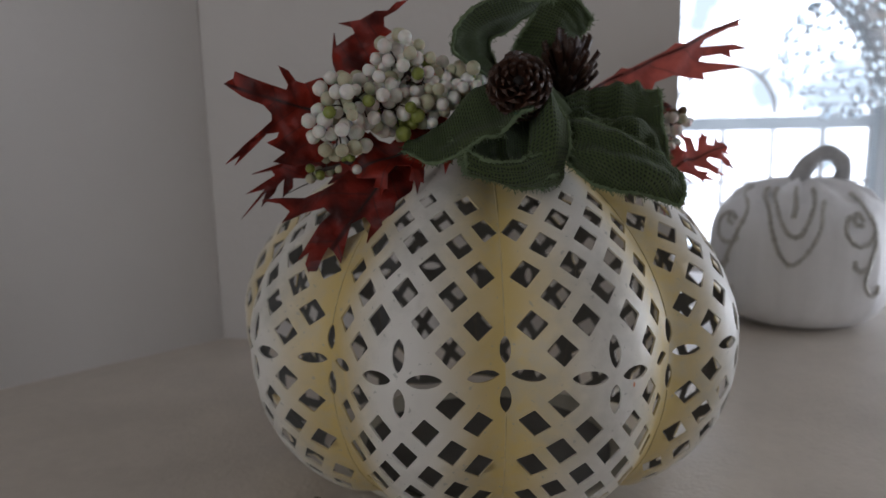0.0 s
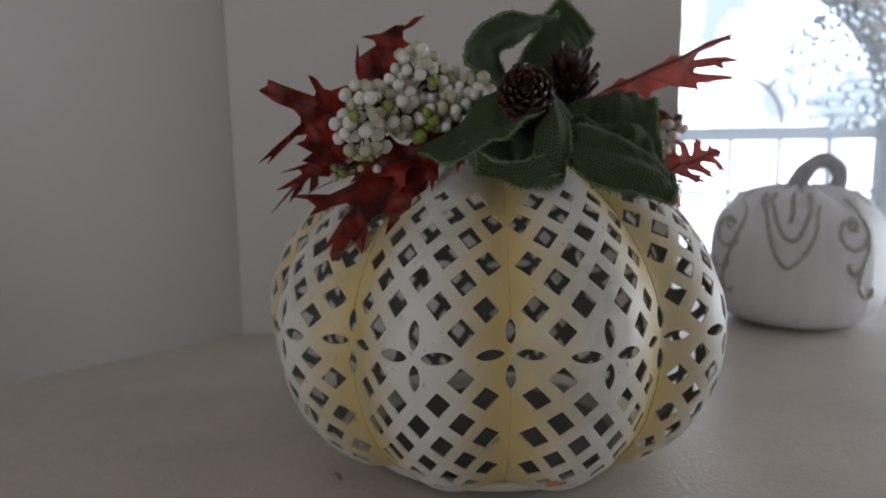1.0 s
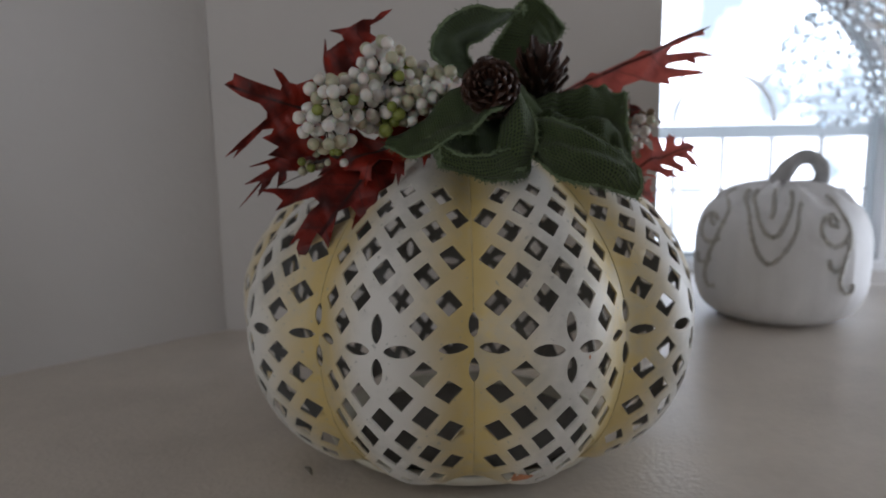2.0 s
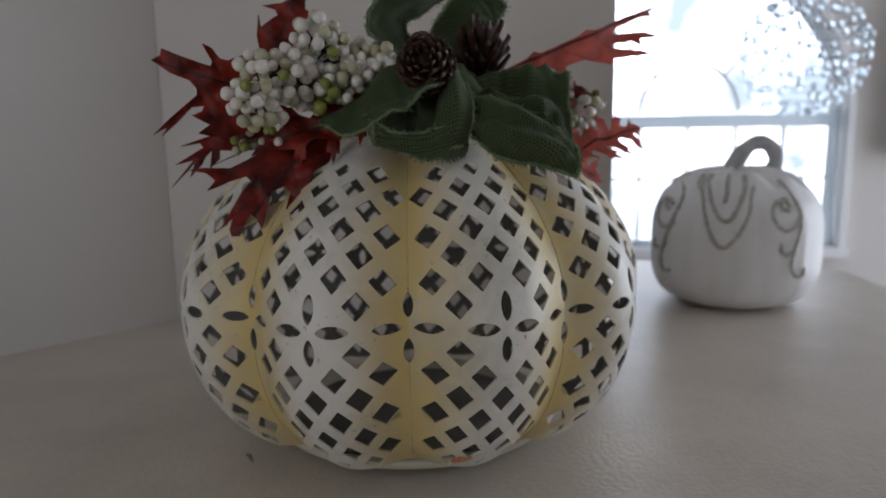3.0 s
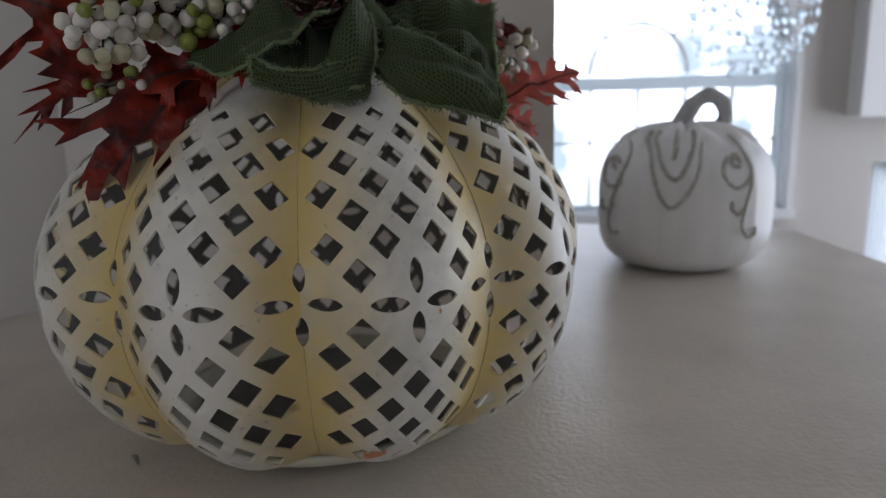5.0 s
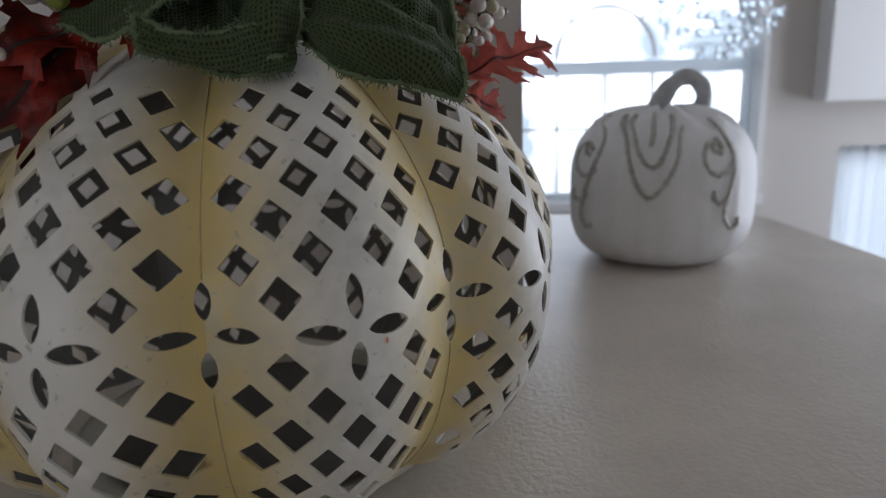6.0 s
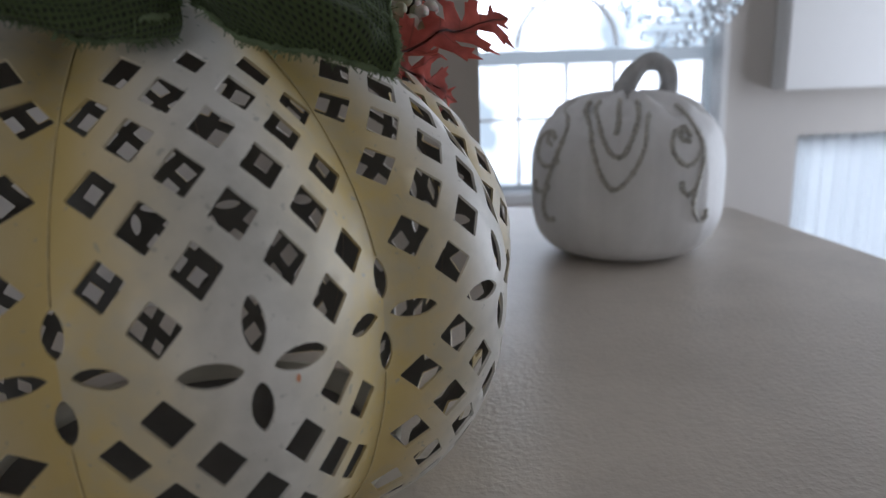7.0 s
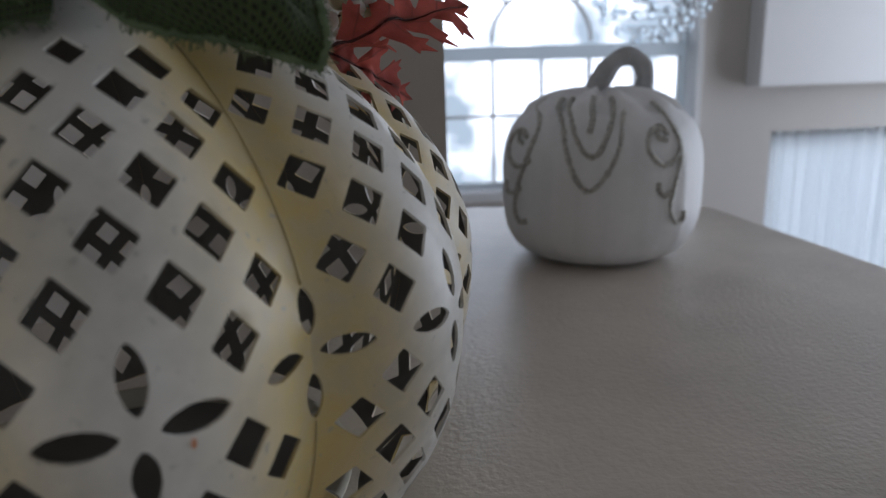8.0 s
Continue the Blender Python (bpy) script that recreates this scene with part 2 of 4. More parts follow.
def sheer():
    m = bpy.data.materials.new("sheer_cloth")
    m.use_nodes = True
    n, l = m.node_tree.nodes, m.node_tree.links
    tr, df, sh = n.new("ShaderNodeBsdfTranslucent"), n.new("ShaderNodeBsdfDiffuse"), n.new("ShaderNodeMixShader")
    tr.inputs[0].default_value, df.inputs[0].default_value = (0.85, 0.88, 0.90, 1), (0.75, 0.77, 0.79, 1)
    sh.inputs[0].default_value = 0.28
    l.new(tr.outputs[0], sh.inputs[1]), l.new(df.outputs[0], sh.inputs[2])
    l.new(sh.outputs[0], n["Material Output"].inputs[0])
    return m


SHEER = sheer()


def vinyl():
    """Thin white window vinyl, made strongly translucent so daylight pales it like glare."""
    m = mat("window_vinyl", (0.84, 0.86, 0.88), 0.4, var=0.02, scale=5)
    n, l = m.node_tree.nodes, m.node_tree.links
    tr, sh = n.new("ShaderNodeBsdfTranslucent"), n.new("ShaderNodeMixShader")
    tr.inputs[0].default_value = (0.84, 0.87, 0.88, 1)
    sh.inputs[0].default_value = 0.75
    l.new(n["Principled BSDF"].outputs[0], sh.inputs[1]), l.new(tr.outputs[0], sh.inputs[2])
    l.new(sh.outputs[0], n["Material Output"].inputs[0])
    return m


VINYL = vinyl()


def distance():
    """Overexposed daylight outside: pale sky, pale blue-green garden."""
    m = bpy.data.materials.new("daylight_distance")
    m.use_nodes = True
    n, l = m.node_tree.nodes, m.node_tree.links
    n.remove(n["Principled BSDF"])
    em, co, t, ramp = n.new("ShaderNodeEmission"), n.new("ShaderNodeTexCoord"), n.new("ShaderNodeTexNoise"), n.new("ShaderNodeValToRGB")
    t.inputs["Scale"].default_value, t.inputs["Detail"].default_value = 1.4, 4
    ramp.color_ramp.elements[0].position, ramp.color_ramp.elements[0].color = 0.40, (0.225, 0.252, 0.265, 1)
    ramp.color_ramp.elements[1].position, ramp.color_ramp.elements[1].color = 0.60, (1, 1, 1, 1)
    l.new(co.outputs["Object"], t.inputs["Vector"]), l.new(t.outputs[0], ramp.inputs[0])
    l.new(ramp.outputs[0], em.inputs[0])
    em.inputs[1].default_value = 3.8
    l.new(em.outputs[0], n["Material Output"].inputs[0])
    return m


DISTANCE = distance()


# ---- building helpers ----
def thing(name, bm, material, parent=None, label="", category="", kind="", group="", smooth=False):
    me = bpy.data.meshes.new(name)
    bmesh.ops.recalc_face_normals(bm, faces=bm.faces)
    bm.to_mesh(me)
    bm.free()
    if smooth:
        me.polygons.foreach_set("use_smooth", [True] * len(me.polygons))
    me.materials.append(material)
    ob = new(name, me)
    if parent:
        ob.parent = parent
    return tagged(ob, label, category, group, kind)


def part(name, bm, material, parent, label="", smooth=True):
    return thing(name, bm, material, parent, label, smooth=smooth)


def box(bm, x0, x1, y0, y1, z0, z1, bevel=0.0):
    made = bmesh.ops.create_cube(bm, size=1)["verts"]
    for v in made:
        v.co = Vector((x0 + (v.co.x + 0.5) * (x1 - x0), y0 + (v.co.y + 0.5) * (y1 - y0), z0 + (v.co.z + 0.5) * (z1 - z0)))
    if bevel:
        edges = list({e for v in made for e in v.link_edges})
        bmesh.ops.bevel(bm, geom=edges, offset=bevel, segments=2, affect="EDGES")
    return bm


def prism(bm, outline, z0, z1, m=Matrix()):
    """An upright block over a flat outline, turned by m."""
    low = [bm.verts.new(m @ Vector((x, y, z0))) for x, y in outline]
    top = [bm.verts.new(m @ Vector((x, y, z1))) for x, y in outline]
    bm.faces.new(low), bm.faces.new(top)
    for a in range(len(low)):
        b = (a + 1) % len(low)
        bm.faces.new((low[a], low[b], top[b], top[a]))
    return bm


def catmull(points, n):
    """n + 1 places along a smooth line through the points."""
    p = [Vector(v) for v in points]
    p = [2 * p[0] - p[1], *p, 2 * p[-1] - p[-2]]
    out = []
    for k in range(n + 1):
        s = k / n * (len(p) - 3)
        a = min(int(s), len(p) - 4)
        t = s - a
        p0, p1, p2, p3 = p[a : a + 4]
        out.append(0.5 * (2 * p1 + (p2 - p0) * t + (2 * p0 - 5 * p1 + 4 * p2 - p3) * t * t + (3 * p1 - p0 - 3 * p2 + p3) * t**3))
    return out


def tube(bm, line, radii, sides=8):
    """A round bar along a line of places, with a radius for each."""
    rings, side = [], None
    for k, c in enumerate(line):
        way = (line[min(k + 1, len(line) - 1)] - line[max(k - 1, 0)]).normalized()
        side = (side - way * side.dot(way)).normalized() if side else way.orthogonal().normalized()
        up = way.cross(side)
        r = radii[k] if hasattr(radii, "__len__") else radii
        rings.append([bm.verts.new(c + r * (side * math.cos(a) + up * math.sin(a))) for a in [2 * math.pi * i / sides for i in range(sides)]])
    for a, b in zip(rings, rings[1:]):
        for i in range(sides):
            bm.faces.new((a[i], a[(i + 1) % sides], b[(i + 1) % sides], b[i]))
    bm.faces.new(rings[0]), bm.faces.new(rings[-1])
    return bm


def revolve(bm, line, sides=64, centre=(0, 0, 0)):
    """A turned shape from (radius, height) pairs."""
    c = Vector(centre)
    rings = [[bm.verts.new(c + Vector((r * math.cos(2 * math.pi * i / sides), r * math.sin(2 * math.pi * i / sides), z))) for i in range(sides)] for r, z in line]
    for a, b in zip(rings, rings[1:]):
        for i in range(sides):
            bm.faces.new((a[i], a[(i + 1) % sides], b[(i + 1) % sides], b[i]))
    bm.faces.new(rings[0]), bm.faces.new(rings[-1])
    return bm


def inside(p, loop):
    hit = False
    for (x0, y0), (x1, y1) in zip(loop, loop[1:] + loop[:1]):
        if (y0 > p[1]) != (y1 > p[1]) and p[0] < (x1 - x0) * (p[1] - y0) / (y1 - y0) + x0:
            hit = not hit
    return hit


def thicken(bm, thick, inner=0):
    """Gives a sheet a back side and edges."""
    bm.normal_update()
    layer = bm.loops.layers.uv.active
    faces, rim = bm.faces[:], [e for e in bm.edges if len(e.link_faces) == 1]
    twin = {v: bm.verts.new(v.co - v.normal * thick) for v in bm.verts[:]}

    def add(loops):
        try:
            f = bm.faces.new([v for v, _ in loops])
        except ValueError:
            return
        for lp, (_, uv) in zip(f.loops, loops):
            lp[layer].uv = uv
        return f

    for f in faces:
        made = add([(twin[lp.vert], lp[layer].uv.copy()) for lp in reversed(f.loops[:])])
        if made:
            made.material_index = inner
    for e in rim:
        e.smooth = False
        lp = e.link_loops[0]
        a, c = lp, lp.link_loop_next
        ua, uc = a[layer].uv.copy(), c[layer].uv.copy()
        add([(c.vert, uc), (a.vert, ua), (twin[a.vert], ua), (twin[c.vert], uc)])
        back = bm.edges.get((twin[a.vert], twin[c.vert]))
        if back:
            back.smooth = False
    return bm


FLOOR, CEIL = -1.4, 1.3
FAR, SIDE, REAR, WEST = 2.42, 2.9, -3.0, -2.4
# ---- setting ----
thing("ledge", prism(bmesh.new(), [(-1.80, -0.6), (0.674, -0.6), (0.674, 1.25), (0.38, 1.34), (-0.42, 1.34), (-0.42, 0.966)], -0.14, 0), LEDGE, None, "wide painted ledge with a fine orange-peel texture", "ledge", "structure")
thing("wall_ledge", prism(bmesh.new(), [(-1.80, -0.55), (0.652, -0.55), (0.652, 1.23), (0.37, 1.315), (-0.40, 1.315), (-0.40, 0.966)], FLOOR, -0.14), WALL, None, "painted half wall under the ledge", "wall", "structure")
thing("wall_left", prism(bmesh.new(), [(-0.219, 0.967), (-1.634, -0.60), (-1.745, -0.50), (-0.330, 1.067)], 0.0, CEIL), WALL, None, "off-white painted wall standing on the ledge", "wall", "structure")
thing("wall_niche", prism(bmesh.new(), [(-0.218, 0.967), (0.279, 0.967), (0.279, 1.077), (-0.329, 1.077), (-0.329, 1.069)], 0.0, CEIL), WALL, None, "off-white painted wall behind the ledge", "wall", "structure")


def flat_wall(name, a, b, holes=(), thick=0.12):
    """A wall from a to b (x, y) with openings: (from, to, low, high, round) along the wall; a round one has an arched head."""
    from mathutils.geometry import tessellate_polygon

    along = Vector((b[0] - a[0], b[1] - a[1], 0))
    length = along.length
    bm = bmesh.new()
    rings = [[(0, FLOOR), (length, FLOOR), (length, CEIL), (0, CEIL)]]
    for s0, s1, z0, z1, arched in holes:
        r, c = (s1 - s0) / 2, (s0 + s1) / 2
        head = [(c + r * math.cos(radians(d)), z1 + r * math.sin(radians(d))) for d in range(0, 181, 5)] if arched else [(s1, z1), (s0, z1)]
        rings.append([(s0, z0), (s1, z0)] + head)
    loops = [[Vector((s, z, 0)) for s, z in p] for p in rings]
    way = along.normalized()
    side = Vector((way.y, -way.x, 0)) * thick
    base = Vector((a[0], a[1], 0))
    flat = [base + way * v.x + Vector((0, 0, v.y)) for p in loops for v in p]
    front, back = [bm.verts.new(v) for v in flat], [bm.verts.new(v + side) for v in flat]
    for tri in tessellate_polygon(loops):
        bm.faces.new([front[t] for t in tri]), bm.faces.new([back[t] for t in reversed(tri)])
    at = 0
    for p in loops:
        for k in range(len(p)):
            m, n = at + k, at + (k + 1) % len(p)
            bm.faces.new((front[m], front[n], back[n], back[m]))
        at += len(p)
    return thing(name, bm, WALL, None, "off-white painted wall", "wall", "structure")


CX, SPRING, HALF, SILL = 0.803, 0.268, 0.468, -0.165
LOW = (1.546, 2.62, -1.1, -0.024)
flat_wall("wall_far", (SIDE, FAR), (WEST, FAR), [(SIDE - CX - HALF, SIDE - CX + HALF, SILL, SPRING, True), (SIDE - LOW[1], SIDE - LOW[0], LOW[2], LOW[3], False)])
# The east opening is added out of view, only to hold the fill lamp.
flat_wall("wall_east", (SIDE, REAR), (SIDE, FAR), [(3.9, 5.2, -0.7, 0.9, False)])
flat_wall("wall_rear", (WEST, REAR), (SIDE, REAR), [(0.05, 0.85, -0.7, 0.8, False)])
flat_wall("wall_west", (WEST, FAR), (WEST, REAR))
thing("floor", box(bmesh.new(), WEST - 0.12, SIDE + 0.12, REAR - 0.12, FAR + 0.12, FLOOR - 0.1, FLOOR), FLOORING, None, "plain brown floor far below the ledge", "floor", "structure")
thing("ceiling", box(bmesh.new(), WEST - 0.12, SIDE + 0.12, REAR - 0.12, FAR + 0.12, CEIL, CEIL + 0.1), WALL, None, "plain off-white ceiling", "ceiling", "structure")
thing("backdrop", box(bmesh.new(), -6, 12, 9, 9.05, -4, 7), DISTANCE, None, "overexposed pale garden and sky outside", "backdrop", "structure")

# ---- arched window ----
window = tagged(new("window_1"), "arched window with white casing, sunburst bars and a gridded lower sash", "window", "", "structure")


def arch_band(r0, r1, y0, y1, low=None, centre=(CX, SPRING), a0=0, a1=180):
    """A flat arched band between two radii; with low, its legs run down to that height."""
    bm = bmesh.new()
    cx, cz = centre
    line = lambda r: ([(cx + r, low)] if low is not None else []) + [(cx + r * math.cos(radians(d)), cz + r * math.sin(radians(d))) for d in np.linspace(a0, a1, 37)] + ([(cx - r, low)] if low is not None else [])
    rows = [[bm.verts.new((x, y, z)) for x, z in line(r)] for r, y in ((r0, y0), (r1, y0), (r1, y1), (r0, y1))]
    for a, b in zip(rows, rows[1:] + rows[:1]):
        for k in range(len(a) - 1):
            bm.faces.new((a[k], a[k + 1], b[k + 1], b[k]))
    for k in (0, -1):
        bm.faces.new([r[k] for r in rows])
    return bm


part("casing", arch_band(HALF - 0.002, HALF + 0.018, FAR - 0.018, FAR - 0.001, SILL), TRIM, window, "white moulded casing", smooth=False)
part("sash_frame", arch_band(HALF - 0.018, HALF - 0.001, FAR + 0.048, FAR + 0.064, SILL), VINYL, window, smooth=False)
part("jamb", arch_band(HALF - 0.005, HALF - 0.0006, FAR - 0.0005, FAR + 0.047, SILL), TRIM, window, "white jamb lining", smooth=False)
part("window_sill", box(bmesh.new(), CX - HALF - 0.03, CX + HALF + 0.024, FAR - 0.03, FAR + 0.08, SILL - 0.03, SILL + 0.002, 0.004), TRIM, window, smooth=False)
part("bottom_rail", box(bmesh.new(), CX - HALF + 0.018, CX + HALF - 0.018, FAR + 0.032, FAR + 0.073, SILL + 0.002, SILL + 0.018, 0.003), VINYL, window, smooth=False)
part("meeting_rail", box(bmesh.new(), CX - HALF + 0.018, CX + HALF - 0.018, FAR + 0.028, FAR + 0.077, 0.2195, 0.261, 0.004), VINYL, window, smooth=False)
for x in (0.501, 0.652, 0.803, 0.954, 1.105):
    part("muntin", box(bmesh.new(), x - 0.0045, x + 0.0045, FAR + 0.05, FAR + 0.062, SILL + 0.018, 0.2195), TRIM, window, smooth=False)
part("muntin", box(bmesh.new(), CX - HALF + 0.018, CX + HALF - 0.018, FAR + 0.051, FAR + 0.061, 0.052, 0.061), TRIM, window, smooth=False)
part("muntin", arch_band(0.150, 0.159, FAR + 0.05, FAR + 0.062), TRIM, window, smooth=False)
for d in (47, 133):
    c, sn = math.cos(radians(d)), math.sin(radians(d))
    part("muntin", tube(bmesh.new(), [Vector((CX + r * c, FAR + 0.056, SPRING + r * sn)) for r in (0.157, 0.452)], 0.0045, 6), TRIM, window, smooth=False)
pane = part("pane", box(bmesh.new(), CX - HALF + 0.03, CX + HALF - 0.03, FAR + 0.054, FAR + 0.058, SILL + 0.016, 0.222), GLASS, window, smooth=False)
pane.visible_shadow = False

# ---- low window with sheer curtain and valance ----
low = tagged(new("window_2"), "wide low window in a plain white frame", "window", "", "structure")
part("window_frame", box(bmesh.new(), LOW[0], LOW[0] + 0.03, FAR + 0.05, FAR + 0.09, LOW[2], LOW[3]), TRIM, low, smooth=False)
part("window_frame", box(bmesh.new(), LOW[0] + 0.03, LOW[1], FAR + 0.05, FAR + 0.09, LOW[3] - 0.03, LOW[3]), TRIM, low, smooth=False)
bm = bmesh.new()
cols = []
for k in range(241):
    x = LOW[0] + 0.004 + (LOW[1] - LOW[0] - 0.008) * k / 240
    y = FAR + 0.022 + 0.012 * math.sin(k * 0.62 + 1.3 * math.sin(k * 0.11)) + 0.004 * math.sin(k * 1.7)
    cols.append([bm.verts.new((x, y + 0.003 * math.sin(k * 0.3 + q), LOW[2] + 0.01 + (LOW[3] - LOW[2] - 0.012) * q / 6)) for q in range(7)])
for a, b in zip(cols, cols[1:]):
    for q in range(6):
        bm.faces.new((a[q], b[q], b[q + 1], a[q + 1]))
thing("sheer_curtain", bm, SHEER, None, "white sheer curtain in soft folds, lit from outside", "curtain", smooth=True)
valance = tagged(new("window_valance"), "plain white boxed valance above a low window", "valance")
part("face_board", box(bmesh.new(), 1.437, SIDE - 0.002, FAR - 0.08, FAR - 0.062, 0.120, 0.95, 0.004), TRIM, valance, smooth=False)
part("return_board", box(bmesh.new(), 1.439, 1.457, FAR - 0.061, FAR - 0.001, 0.122, 0.948, 0.003), TRIM, valance, smooth=False)
part("top_board", box(bmesh.new(), 1.439, SIDE - 0.002, FAR - 0.08, FAR - 0.001, 0.951, 0.969, 0.003), TRIM, valance, smooth=False)

# ---- crystal chandelier ----
BALL, BALL_R = Vector((1.003, 2.15, 0.408)), 0.156
chandelier = tagged(new("crystal_chandelier"), "globe chandelier of clear crystal beads on thin wires", "chandelier")
chandelier.location = BALL
part("rod", tube(bmesh.new(), [Vector((0, 0, BALL_R * 0.9)), Vector((0, 0, CEIL - BALL.z))], 0.008), STEEL, chandelier)
part("canopy", revolve(bmesh.new(), [(0.002, CEIL - BALL.z - 0.03), (0.05, CEIL - BALL.z - 0.02), (0.06, CEIL - BALL.z)], 24), STEEL, chandelier)
bm = bmesh.new()
bmesh.ops.create_icosphere(bm, subdivisions=2, radius=0.0105)
bead = part("bead", bm, CRYSTAL, chandelier)
rng = random.Random(4)
first = True
for row in range(1, 10):
    lat = radians(-90 + row * 18)
    count = max(4, round(28 * math.cos(lat)))
    bm = bmesh.new()
    ring = [Vector((BALL_R * math.cos(lat) * math.cos(2 * math.pi * i / 48), BALL_R * math.cos(lat) * math.sin(2 * math.pi * i / 48), BALL_R * math.sin(lat))) for i in range(49)]
    part("wire", tube(bm, ring, 0.0012, 5), STEEL, chandelier)
    for i in range(count):
        a = 2 * math.pi * (i + 0.5 * (row % 2)) / count
        tip, a = lat + rng.uniform(-0.10, 0.10), a + rng.uniform(-0.06, 0.06)
        place = Vector((math.cos(tip) * math.cos(a), math.cos(tip) * math.sin(a), math.sin(tip))) * (BALL_R + rng.uniform(-0.008, 0.006))
        ob = bead if first else new("bead", bead.data)
        first, ob.parent = False, chandelier
        ob.matrix_basis = Matrix.Translation(place) @ Matrix.Diagonal((*[rng.choice((0.75, 1.0, 1.1))] * 3, 1))

# ---- pumpkin lantern ----
AXIS, R, ZC, SEAM, LOBES = Vector((0.0863, 0.6996, 0)), 0.1645, 0.108, 4.976, 10
lantern = tagged(new("pumpkin_lantern"), "cream metal pumpkin lantern pierced with diamonds, yellowed along its seams", "lantern")
lantern.location, lantern.rotation_euler = AXIS, (radians(-1.106), 0, 0)


def side_line():
    """The lantern's outline: arc length from the belly, radius and height."""
    out = {}
    for sign, h, p, last in ((-1, 0.1245, 2.298, 0.0965), (1, 0.1201, 1.830, 0.1120)):
        z, s, was, rows = 0.0, 0.0, (R, 0.0), []
        for k in range(401):
            z = last * math.sin(math.pi / 2 * k / 400)
            r = R * max(0.0, 1 - (z / h) ** p) ** (1 / p)
            s += math.hypot(r - was[0], z - was[1])
            was = (r, z)
            rows.append((s, r, ZC + sign * z))
        out[sign] = np.array(rows)
    return out


LINE = side_line()


def arc(n):
    """How far the row n lies from the belly along the outline."""
    m = abs(n)
    return m * (0.0141 - 0.000024 * m) if n >= 0 else m * (0.0125 + 0.000234 * m)


COUNT = np.linspace(0, 12, 1201)
LOWEST = -np.interp(LINE[-1][-1, 0], [arc(-m) for m in COUNT], COUNT)
HIGHEST = np.interp(LINE[1][-1, 0], [arc(m) for m in COUNT], COUNT)


def lobe_place(k, n, lift=0.0):
    """A place on a lobe: k runs 0 to 8 from seam to seam, n counts rows up and down from the belly."""
    rows = LINE[1 if n >= 0 else -1]
    at = lambda s: (np.interp(s, rows[:, 0], rows[:, 1]), np.interp(s, rows[:, 0], rows[:, 2]))
    s = arc(n)
    r, z = at(s)
    (ra, za), (rb, zb) = at(max(s - 0.003, 0)), at(min(s + 0.003, rows[-1, 0]))
    t = Vector((rb - ra, zb - za))
    nr, nz = (abs(t.y), -t.x * (1 if n >= 0 else -1)) if t.length else (1, 0)
    if n < 0:
        nr, nz = abs(t.y), t.x
    ln = math.hypot(nr, nz) or 1
    u = abs(k / 4 - 1)
    dip = u * u if u < 0.8 else 0.64 + 0.16 * (1 - ((1 - u) / 0.2) ** 2)
    sink = 0.0202 * dip * min(1, r / 0.07) * (1 - 0.35 * min(1, max(0, (-n - 4) / 4))) * (1 - 0.062 * n if n > 0 else 1 + 0.033 * n) - lift
    r, z = r - sink * nr / ln, z - sink * nz / ln
    w = k / 4 - 1
    a = radians((w * (1 - (0.0793 - 0.0073 * n) * (1 - w * w)) + 1) * 180 / LOBES)
    return Vector((r * math.sin(a), -r * math.cos(a), z))


def petal(k, n, dk, dn, long=0.60, wide=0.27):
    """A pointed oval hole around (k, n) that runs along (dk, dn)."""
    out = []
    for i in range(14):
        t = 2 * math.pi * i / 14
        a, b = math.cos(t), math.sin(t)
        b = math.copysign(abs(b) ** 1.35, b)
        out.append((k + dk * a * long - dn * b * wide, n + dn * a * long + dk * b * wide))
    return out


def diamond(k, n, size):
    """A square hole on its corner, with the corners a little rounded; towards the crown it fills more of its narrowing lobe."""
    c = 0.045
    k = 4 + (k - 4) * (1 + 0.0267 * max(0, n - 3))
    wide = min(size * (1 + 0.05 * max(0, n - 2)), min(k, 8 - k) - 0.07)
    pts = []
    for a, b in ((1, 0), (0, 1), (-1, 0), (0, -1)):
        pa, pb = -b, a
        pts += [(k + wide * (a * (1 - c) - pa * c), n + size * (b * (1 - c) - pb * c)), (k + wide * (a * (1 - c) + pa * c), n + size * (b * (1 - c) + pb * c))]
    return pts


